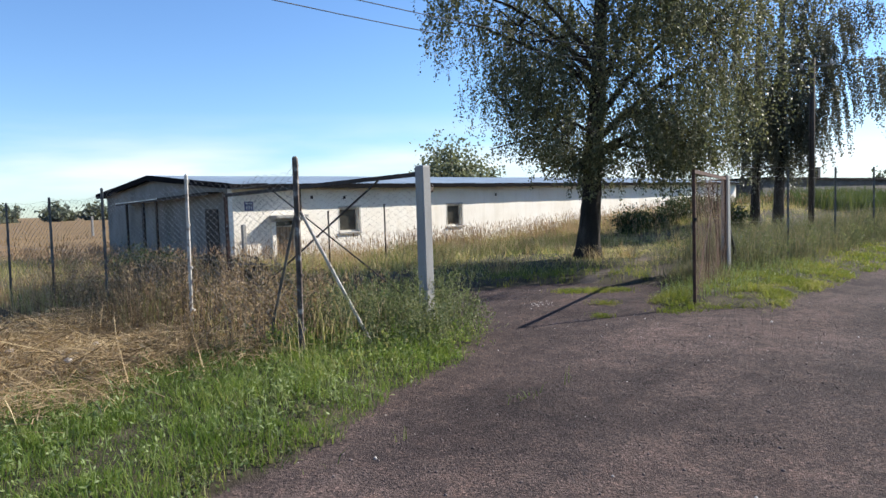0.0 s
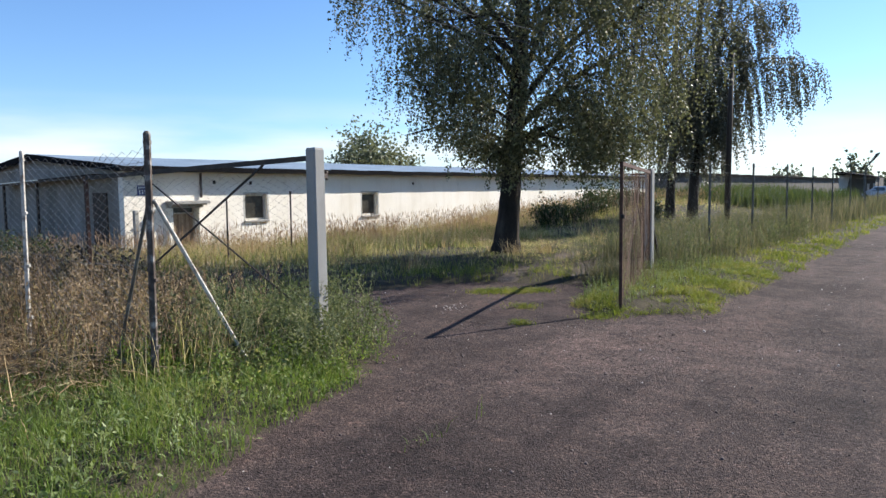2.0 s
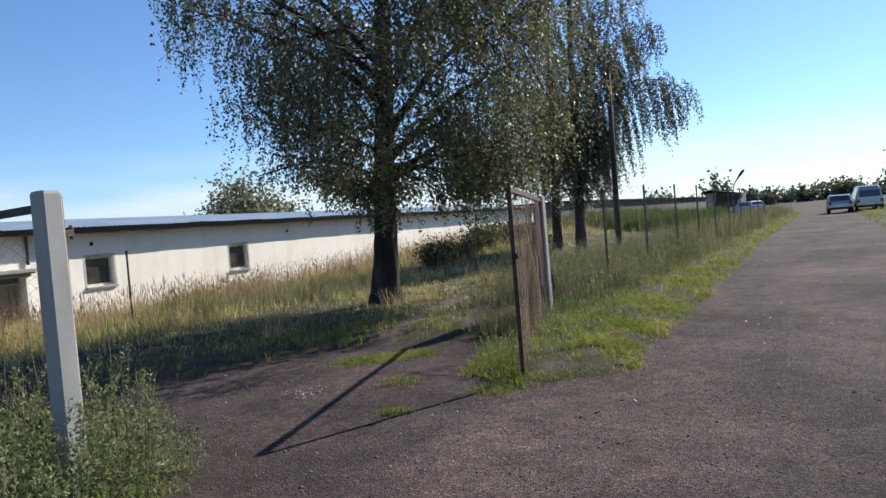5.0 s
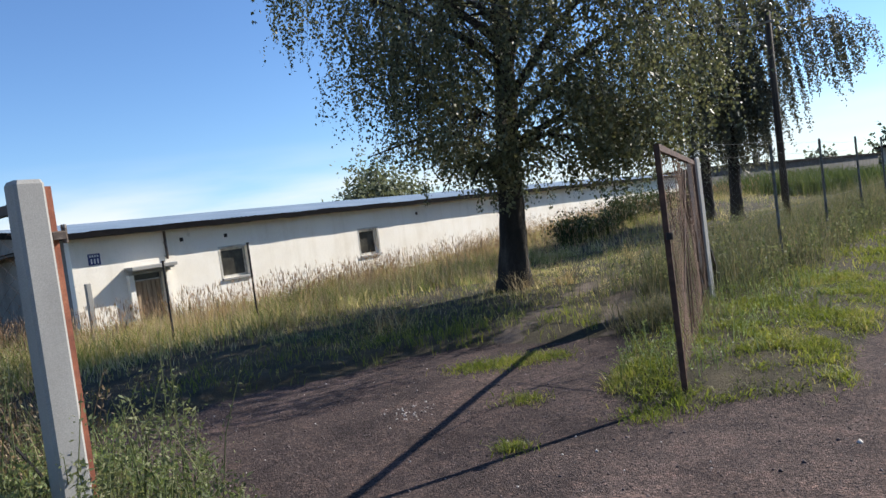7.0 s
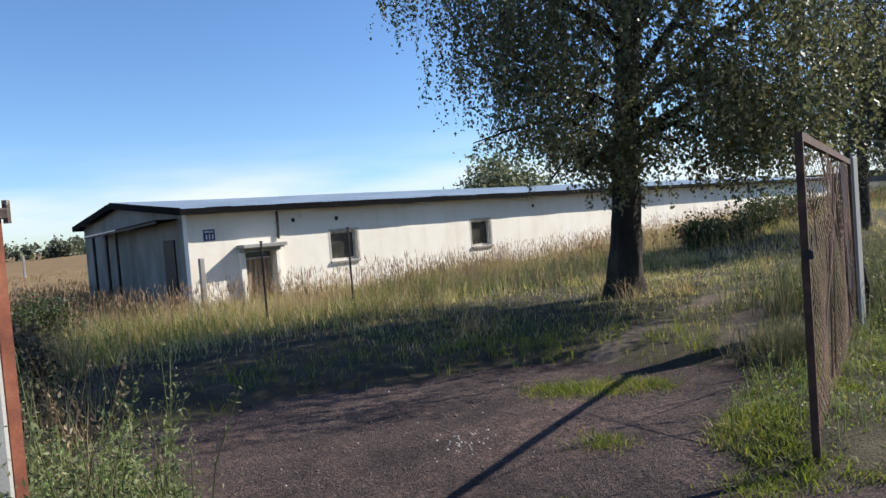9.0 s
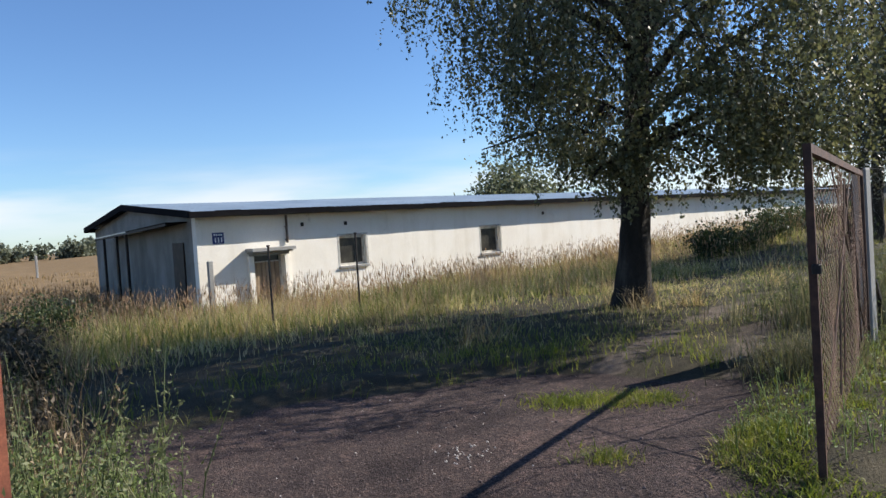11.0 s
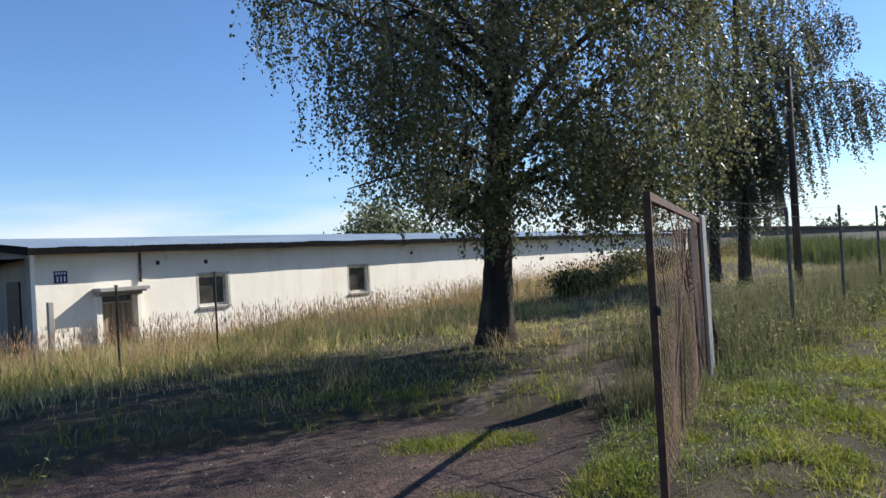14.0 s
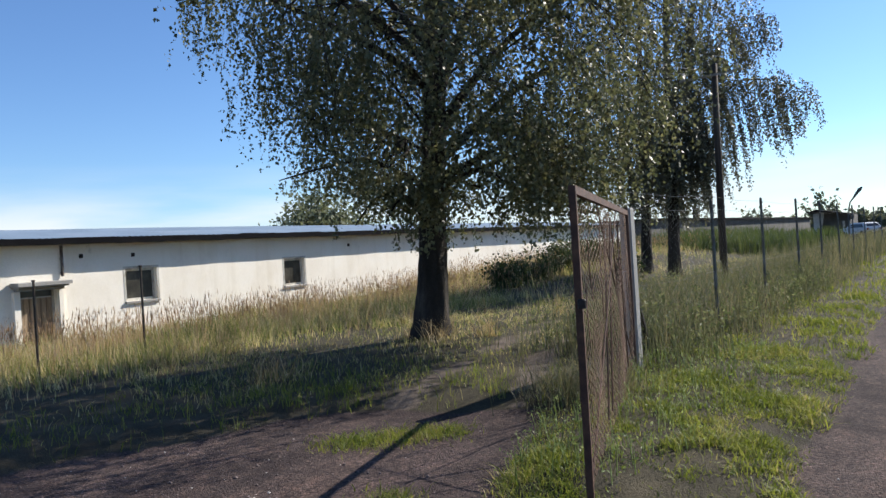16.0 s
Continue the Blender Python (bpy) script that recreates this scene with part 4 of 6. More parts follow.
def birch(at, height, r0, env, limbs, low, leaf, spacing, mat, seed, lean=(0, 0), forks=(), label="", bound=None, clumps=0, span=(2.2, 11), drape=(0.4, 1.3), per=7, gap=0.0, loose=0.3, clear=None, short=None, sprays=()):
    """A weeping birch: tapered trunk, rising limbs that droop at their ends, hanging twigs set with leaves."""
    rng, rnd = np.random.default_rng(seed), random.Random(seed)
    x0, y0 = at
    z0 = ground_z(x0, y0) - 0.1
    tree = tagged(empty("birch_tree", (x0, y0, z0)), label, "tree", "birch trees")
    N = 18

    def trunk(h):
        t = h / height
        return Vector((x0 + lean[0] * t + 0.1 * math.sin(h * 0.9 + seed) * t, y0 + lean[1] * t + 0.1 * math.sin(h * 0.7 + 2 * seed) * t, z0 + h))

    def girth(h):
        return r0 * max(0.04, (1 - h / height) ** 0.9) * (1 + 0.55 * math.exp(-h / 0.35)) + 0.01

    hs = [0, 0.12, 0.3, 0.6] + [height * (k + 1) / N for k in range(N)] + [0.05 + 0.085 * k for k in range(60)]
    hs = sorted(hs)
    sides, verts, faces = 40, [], []
    for i, h in enumerate(hs):
        c, r = trunk(h), girth(h)
        for k in range(sides):
            a = 2 * math.pi * k / sides
            q = r * (1 + 0.1 * math.sin(3 * a + seed) * math.exp(-h / 0.8) + 0.05 * math.sin(5 * a + h * 3))
            q *= 1 + 0.09 * noise.noise(Vector((math.cos(a) * 7, math.sin(a) * 7, h * 2.2 + seed))) + 0.06 * noise.noise(Vector((math.cos(a) * 17, math.sin(a) * 17, h * 5.0)))
            verts.append(c + Vector((math.cos(a) * q, math.sin(a) * q, 0)))
    for i in range(len(hs) - 1):
        for k in range(sides):
            j = (k + 1) % sides
            faces.append((i * sides + k, i * sides + j, (i + 1) * sides + j, (i + 1) * sides + k))
    hold(Shape().add(verts, faces).make("trunk", M_BARK, smooth=True), tree)

    wood, twigs, spots, sizes = Shape(), [], [], []

    def limb(start, azimuth, rise, length, r, droop):
        pts, p = [start], Vector(start)
        n = 8 if r > 0.0125 else 4
        el, az = rise, azimuth
        for k in range(n):
            az += rnd.uniform(-0.18, 0.18)
            el += -droop / n + rnd.uniform(-0.1, 0.1)
            p = p + Vector((math.cos(az) * math.cos(el), math.sin(az) * math.cos(el), math.sin(el))) * (length / n)
            pts.append(p.copy())
        wood.tube(pts, [r * (1 - 0.88 * k / n) + 0.004 for k in range(n + 1)], 6 if r > 0.03 else 3, False)
        return pts, az

    def inside(p):
        return bound is None or math.hypot(p.x - x0, p.y - y0) < bound(math.atan2(p.y - y0, p.x - x0), p.z)

    def hang(p, length, az, grow=1.0, el=None):
        n = 3
        if not inside(p):
            return
        q, el = Vector(p), rnd.uniform(-1.2, 0.3) if el is None else el
        out = [q.copy()]
        for k in range(n):
            el = el + (-1.5 - el) * 0.65
            q = q + Vector((math.cos(az) * math.cos(el), math.sin(az) * math.cos(el), math.sin(el))) * (length / n)
            out.append(q.copy())
        twigs.append(out)
        m = max(3, int(length / (spacing if p.z < 9 else spacing * 1.8)))
        for k in range(m):
            t = (k + rnd.random()) / m * n
            i = min(int(t), n - 1)
            sizes.append(grow * (1.5 if p.z > 9 and leaf < 0.07 else 1.3 if p.z > 6.3 and leaf < 0.07 else 1.0))
            spots.append(out[i].lerp(out[i + 1], t - i) + Vector((rnd.gauss(0, 0.03), rnd.gauss(0, 0.03), rnd.gauss(0, 0.03))))

    jobs = [(low + (height * 0.97 - low) * ((k + 0.5) / limbs) ** 1.15, k * 2.399 + rnd.uniform(-0.4, 0.4), None, None) for k in range(limbs)]
    nodes = []
    for h, az, length, rise in jobs + list(forks):
        reach = length or env((h - low) / (height - low), az) * rnd.uniform(0.75, 1.0)
        rise = rise if rise is not None else rnd.uniform(0.75, 1.15)
        pts, _ = limb(trunk(h), az, rise, reach * 1.15, max(0.016, girth(h) * (0.42 if length and length > 3.3 else 0.15)), rise * 0.7 + rnd.uniform(-0.3, 0.25))
        nodes += [q for q in pts[2:] if inside(q)]
    nodes += [trunk(low + (height * 0.98 - low) * k / 30) for k in range(31)]
    table = np.array([tuple(q) for q in nodes])
    done = 0
    while done < clumps:
        z, az = span[0] + (span[1] - span[0]) * rnd.random() ** 1.55, rnd.uniform(-math.pi, math.pi) if rnd.random() < 0.72 else rnd.gauss(-0.3, 0.6)
        r = bound(az, z) * math.sqrt(rnd.uniform(0.08, 1.0))
        p = Vector((x0 + math.cos(az) * r, y0 + math.sin(az) * r, z))
        if noise.noise(p * 1.6 + Vector((seed, 0, 0))) < gap + rnd.uniform(-0.2, 0.2):
            continue
        if clear and clear(p) and rnd.random() < 0.9:
            continue
        done += 1
        cost = ((table - np.array(tuple(p))) ** 2 * np.array((1, 1, 1.4))).sum(1) + np.where(table[:, 2] > z + 0.4, 0.6, 0.0)
        q = nodes[int(cost.argmin())]
        if (p - q).length > 0.25:
            mid = q.lerp(p, 0.5) + Vector((rnd.uniform(-0.08, 0.08), rnd.uniform(-0.08, 0.08), 0.12 * (p - q).length))
            wood.tube([q, mid, p], [0.012, 0.008, 0.004], 3, False)
        rope = drape[1] > 2.0
        az0, el0 = rnd.uniform(0, 6.28), rnd.uniform(-1.2, 0.2) if rope else None
        for k in range(per):
            s = p + Vector((rnd.gauss(0, loose), rnd.gauss(0, loose), rnd.gauss(0, loose * 0.7)))
            hang(s, min(rnd.uniform(*drape) * (short(az, z) if short else 1.0), max(0.2, s.z - rnd.uniform(1.2, 2.4))), az0 if rope else rnd.uniform(0, 6.28), 1.3 if r < 0.72 * bound(az, z) else 1.05, el0)
    for pts, count, lengths in sprays:
        pts = [Vector(q) for q in pts]
        wood.tube(pts, [0.045 * (1 - 0.8 * k / (len(pts) - 1)) for k in range(len(pts))], 6, False)
        keep, bound = bound, None
        for k in range(count):
            t = rnd.random() ** 0.7 * (len(pts) - 1)
            i = min(int(t), len(pts) - 2)
            q = pts[i].lerp(pts[i + 1], t - i) + Vector((rnd.gauss(0, 0.22), rnd.gauss(0, 0.35), rnd.gauss(0, 0.18)))
            ln = rnd.uniform(*lengths) * (0.55 + 0.45 * math.sin(math.pi * min(1.0, t / (len(pts) - 1) + 0.1)))
            az0, el0 = rnd.uniform(-0.5, 1.1), rnd.uniform(-1.4, -0.6)
            for _ in range(4):
                hang(q + Vector((rnd.gauss(0, 0.045), rnd.gauss(0, 0.045), 0)), ln * rnd.uniform(0.75, 1.0), az0, 1.1, el0)
        bound = keep
    hold(wood.make("limbs", M_BARK), tree)
    tw = np.array([[tuple(t[i]) for i in (0, 1, 3)] for t in twigs[::4]])
    off = np.array([(0.0035, 0, 0), (-0.0018, 0.003, 0), (-0.0018, -0.003, 0)])
    taper = np.linspace(1, 0.4, tw.shape[1])[None, :, None, None]
    v = (tw[:, :, None, :] + off[None, None] * taper).reshape(-1, 3)
    k = tw.shape[1]
    base = np.arange(len(tw))[:, None] * k * 3
    fs = []
    for i in range(k - 1):
        for a in range(3):
            b = (a + 1) % 3
            fs.append(np.stack([base[:, 0] + i * 3 + a, base[:, 0] + i * 3 + b, base[:, 0] + i * 3 + 3 + b, base[:, 0] + i * 3 + 3 + a], 1))
    hold(tagged(array_mesh("twigs", v, np.concatenate(fs), M_TWIG), kind="stuff"), tree)
    v, f = leaf_quads(rng, np.array([tuple(p) for p in spots]), leaf * np.array(sizes))
    hold(tagged(array_mesh("leaves", v, f, mat), kind="stuff"), tree)
    return tree


def westward(az):
    """1 on the side of the crown that spreads over the meadow, 0 on the side of the road."""
    return 0.5 - 0.5 * math.cos(az - 0.64)


def env_wide(t, az):
    w = westward(az)
    return float(np.interp(t, (0.0, 0.12, 0.3, 0.55, 0.8, 1.0), (3.4, 4.6, 5.4, 4.8, 3.0, 0.7))) * w + float(np.interp(t, (0.0, 0.12, 0.3, 0.55, 0.8, 1.0), (2.8, 3.4, 3.7, 3.6, 2.6, 0.7))) * (1 - w)


def crown_bound(az, z):
    """How far the crown reaches from the trunk: narrow and ragged below, wide above."""
    w = westward(az) ** 1.4
    west = float(np.interp(z, (2.3, 2.6, 3.0, 3.3, 3.7, 4.2, 5.0, 6.0, 7.0, 9.5, 12.5), (0.3, 0.9, 1.9, 2.4, 2.2, 2.65, 3.25, 3.85, 4.5, 4.3, 1.2)))
    road = float(np.interp(z, (1.9, 2.4, 3.0, 5.0, 8.0, 12.5), (1.0, 2.4, 3.4, 4.0, 4.3, 1.2)))
    r = west * w + road * (1 - w) + 0.85 * max(0.0, math.cos(az + 0.45)) * min(1.0, max(0.0, z - 2.2))
    return r * (1 + 0.1 * math.sin(az * 7 + z * 1.3) + 0.08 * math.sin(az * 13 - z * 3.1))


def crown_window(p):
    """The open gap beside the trunk where the forked limbs show."""
    dx, dy = p.x + 9.54, p.y - 15.1
    side, near = dx * 0.809 + dy * 0.588, dx * 0.588 - dy * 0.809
    return 0.2 < side < 1.55 and 2.1 < p.z < 4.9 and -2.2 < near < 2.4


def bough(side, near, rise, reach, drop, count, lengths):
    """A thin low bough from the trunk: so far to the side, so far towards the drive, its tip hanging."""
    at = lambda t, z: (-9.5 + (side * 0.809 + near * 0.588) * t, 15.1 + (side * 0.588 - near * 0.809) * t, z)
    return ((at(0.06, rise - 0.25), at(0.4, rise + 0.15), at(0.75, rise), at(1.0, rise - drop)), int(count * reach), lengths)


LOW_BOUGHS = (bough(2.0, -0.6, 2.75, 1.0, 0.35, 10, (0.7, 1.3)), bough(3.4, 0.5, 2.85, 1.0, 0.35, 12, (0.8, 1.35)), bough(1.2, 0.2, 2.55, 1.0, 0.3, 7, (0.5, 1.0)),
              bough(1.5, 0.9, 2.7, 1.0, 0.35, 8, (0.4, 1.0)), bough(2.6, 0.3, 2.9, 1.0, 0.4, 12, (0.5, 1.2)), bough(3.2, 1.4, 3.0, 1.0, 0.4, 14, (0.6, 1.2)), bough(0.9, -1.2, 2.4, 1.0, 0.3, 6, (0.3, 0.9)),
              bough(-1.1, 1.0, 2.4, 1.0, 0.4, 8, (0.3, 0.9)), bough(-2.4, 0.2, 3.0, 1.0, 0.15, 9, (0.2, 0.45)), bough(-0.6, 1.5, 2.3, 1.0, 0.3, 6, (0.3, 0.8)))


def low_short(az, z):
    """The low boughs over the meadow carry shorter twigs."""
    return 0.55 if z < 4.0 and westward(az) > 0.5 else 1.0


road_limbs = tuple((4.6 + 0.9 * k, 0.2 + 1.1 * k, 2.6, 0.9) for k in range(2))
meadow_limbs = tuple((3.1 + 0.35 * k, 3.78 + 0.9 * math.sin(k * 2.3), 2.0 + 0.45 * k, 0.9) for k in range(6))
birch((-9.54, 15.1), 12.5, 0.255, env_wide, 26, 3.4, 0.054, 0.047, M_LEAF, 3, (0.9, 0.1),
      ((2.95, 0.62, 3.6, 0.78), (3.35, 0.75, 4.0, 1.1), (3.9, 0.45, 3.8, 1.25)) + road_limbs + meadow_limbs,
      "large weeping birch with dark fissured bark and drooping leafy twigs", crown_bound, 1050, (2.5, 11.2), (0.4, 1.25), 8, 0.07, 0.2, crown_window, low_short,
      LOW_BOUGHS)


def env_slim(t, az):
    return float(np.interp(t, (0.0, 0.2, 0.5, 0.8, 1.0), (2.0, 2.8, 2.8, 2.0, 0.5)))


def curtain_bound(az, z):
    """A slim crown that is widest at two thirds of the height that the street sees."""
    r = float(np.interp(z, (3.5, 5.0, 6.5, 8.0, 10.0, 12.0, 15.0), (1.2, 1.9, 2.3, 2.8, 3.5, 2.7, 0.6)))
    return r * (1 + 0.14 * math.sin(az * 5 + z * 0.8) + 0.1 * math.sin(az * 11 - z * 1.9))


birch((-10.2, 30.4), 15.0, 0.2, env_slim, 22, 3.6, 0.07, 0.051, M_WEEP, 11, (0.3, 0.0),
      ((5.2, 0.35, 3.0, 1.0), (3.6, -0.7, 2.4, 0.9)), "tall weeping birch with long hanging curtains of twigs", curtain_bound, 285, (4.2, 12.0), (1.3, 3.0), 5, 0.03, 0.05,
      sprays=((((-10.0, 30.4, 4.6), (-8.9, 30.7, 5.9), (-7.8, 31.1, 6.6), (-6.7, 31.4, 6.5), (-5.9, 31.7, 5.9)), 60, (1.6, 3.4)), (((-10.1, 30.4, 6.2), (-9.2, 30.6, 7.4), (-8.0, 31.0, 8.6), (-6.9, 31.3, 8.7)), 44, (1.6, 3.0))))
birch((-12.1, 33.0), 14.0, 0.2, env_slim, 15, 3.0, 0.08, 0.075, M_WEEP, 17, (0.2, 0.3), (), "weeping birch half hidden behind its neighbour", curtain_bound, 165, (4.2, 12.5), (1.3, 3.0), 5, 0.0, 0.06)


def bush(name, centre, size, n, leaf, mat, seed, label, stems=10, category="bush", group="", loose=0.24):
    """A shrub: stems out of one foot, and clumps of leaves with gaps between them."""
    rng, rnd = np.random.default_rng(seed), random.Random(seed)
    x, y = centre
    z = ground_z(x, y)
    ob = tagged(empty(name, (x, y, z)), label, category, group)
    s = Shape()
    clumps = []
    for k in range(stems):
        a, t = rnd.uniform(0, 6.28), rnd.random() ** 0.6
        e = Vector((x + math.cos(a) * t * size[0] * 0.8, y + math.sin(a) * t * size[1] * 0.8, z + size[2] * (1.0 - 0.45 * t * t) * rnd.uniform(0.7, 1.0)))
        f = Vector((x + rnd.uniform(-0.2, 0.2) * size[0], y + rnd.uniform(-0.2, 0.2) * size[1], z - 0.05))
        m = f.lerp(e, 0.5) + Vector((0, 0, 0.1 * size[2]))
        r = 0.012 * size[2] + 0.006
        s.tube([f, m, e], [r, r * 0.7, r * 0.3], 5, False)
        clumps += [m.lerp(e, 0.0), m.lerp(e, 0.5), e, f.lerp(m, 0.6), f.lerp(m, 0.2).lerp(e, 0.15)]
    hold(s.make("stems", M_TWIG), ob)
    c = np.array([tuple(p) for p in clumps])
    idx = rng.integers(0, len(c), n)
    rad = np.array(size) * loose
    p = c[idx] + rng.normal(0, 1, (n, 3)) * rad * rng.uniform(0.3, 1.0, (n, 1))
    p[:, 2] = np.maximum(p[:, 2], z + 0.03)
    v, f = leaf_quads(rng, p, leaf, 0.2)
    hold(tagged(array_mesh("leaves", v, f, mat), kind="stuff"), ob)
    return ob


for k, (x, y, w, h) in enumerate(((-15.0, 26.9, 1.4, 0.95), (-14.9, 28.7, 1.5, 1.0), (-15.1, 31.2, 1.7, 1.15), (-15.6, 33.8, 1.7, 1.2), (-15.9, 36.6, 1.7, 1.2))):
    bush("hedge_bush", (x, y), (w * 0.7, w * 1.0, h), 3600, 0.088, M_HEDGE, 50 + k, "dense dark green bush in the meadow", 18, "bush", "dark bushes before the barn")
bush("willow_bush", (-45, 47.5), (3.4, 4.6, 6.6), 7600, 0.33, M_WILLOW, 61, "tall grey-green willow thicket behind the barn roof", 26)
bush("willow_bush", (-47, 54), (3.0, 4.2, 4.9), 3800, 0.33, M_WILLOW, 62, "tall grey-green willow thicket behind the barn roof", 20)
for k, (x, y, w, h, mat) in enumerate(((-19.4, 7.9, 0.8, 1.1, M_HEDGE), (-18.4, 8.3, 0.7, 0.95, M_HEDGE), (-16.8, 7.0, 0.8, 0.7, M_DARKWEED), (-14.6, 6.8, 0.75, 0.65, M_DARKWEED), (-12.6, 6.5, 0.65, 0.65, M_DARKWEED), (-11.0, 6.4, 0.5, 0.7, M_DARKWEED))):
    bush("mugwort_bush", (x, y), (w, w, h), 2000, 0.065, mat, 63 + k, "dark weed thicket before the barn's end wall", 12, "bush", "weed thickets")
bush("dark_shrub", (-11.4, 29.0), (0.8, 0.8, 1.1), 1600, 0.09, M_HEDGE, 66, "dark shrub at the foot of the birches", 10)

# distant trees round the fields
rnd = random.Random(8)
FAR_TREES = []
for k in range(24):
    FAR_TREES.append((-178 + rnd.uniform(-14, 14), 14 + k * 2.9 + rnd.uniform(-1, 1), rnd.uniform(3.6, 5.5), rnd.uniform(2.8, 4.6)))
for k in range(26):
    FAR_TREES.append((-52 + k * 3.4 + rnd.uniform(-1.5, 1.5), 205 + rnd.uniform(-16, 16), rnd.uniform(4.5, 6.5), rnd.uniform(3.0, 5.2)))
for x, y, w, h in ((5.5, 86, 3.2, 6.0), (8.5, 96, 3.5, 7.5), (7.0, 110, 3.5, 6.0), (12, 88, 4, 7), (-24, 175, 5.0, 8.6), (-36, 170, 4.5, 6.2), (4.2, 74, 2.0, 3.4)):
    FAR_TREES.append((x, y, w, h))
for k, (x, y, w, h) in enumerate(FAR_TREES):
    bush("distant_tree", (x, y), (w, w, h), 620 if x > -100 else 330, 0.9 if y > 120 or x < -100 else 0.34, M_FAR, 100 + k, "distant round broadleaf tree at the field's edge", 16, "tree", "distant trees", 0.15)

# far houses, field posts, street lamp
for x, y, w, d, h in ((-150, 64, 6, 6, 2.4),):
    b = tagged(empty("distant_house", (x, y, 0)), "small pale distant house with a pitched roof", "house", "distant houses")
    hold(Shape().box((x - w / 2, y - d / 2, -0.3), (x + w / 2, y + d / 2, h)).make("wall", M_HILL), b)
    s = Shape().add([(x - w / 2 - 0.3, y - d / 2 - 0.3, h), (x + w / 2 + 0.3, y - d / 2 - 0.3, h), (x + w / 2 + 0.3, y + d / 2 + 0.3, h), (x - w / 2 - 0.3, y + d / 2 + 0.3, h), (x, y - d / 2 - 0.3, h + 1.9), (x, y + d / 2 + 0.3, h + 1.9)], [(0, 4, 5, 3), (1, 2, 5, 4), (0, 1, 4), (3, 5, 2)])
    hold(s.make("roof", M_GREY), b)
    for j in (-0.28, 0.08):
        hold(Shape().box((x + w / 2 - 0.02, y + j * d, 1.0), (x + w / 2 + 0.03, y + j * d + 1.2, 2.2)).make("window", M_DARKIN), b)
for k in range(9):
    x, y = -62, 8 + k * 7.0
    tagged(Shape().box((x - 0.08, y - 0.08, -0.2), (x + 0.08, y + 0.08, 1.45), 0.02).make("field_post", M_CONC), "pale concrete field fence post in a stubble field", "fence post", "field fence posts")
lamp = tagged(empty("street_lamp", (-6.2, 60, 0)), "grey street lamp with a long tilted head", "street lamp")
hold(Shape().tube([(-7.75, 60, -0.1), (-7.75, 60, 2.2), (-7.6, 60, 2.9)], [0.06, 0.045, 0.04], 8).make("mast", M_GREY), lamp)
hold(Shape().tube([(-7.6, 60, 2.9), (-7.35, 60, 3.25), (-7.0, 60, 3.72), (-6.85, 60, 3.86)], [0.035, 0.06, 0.12, 0.04], 8).make("lamp_head", M_GREY), lamp)


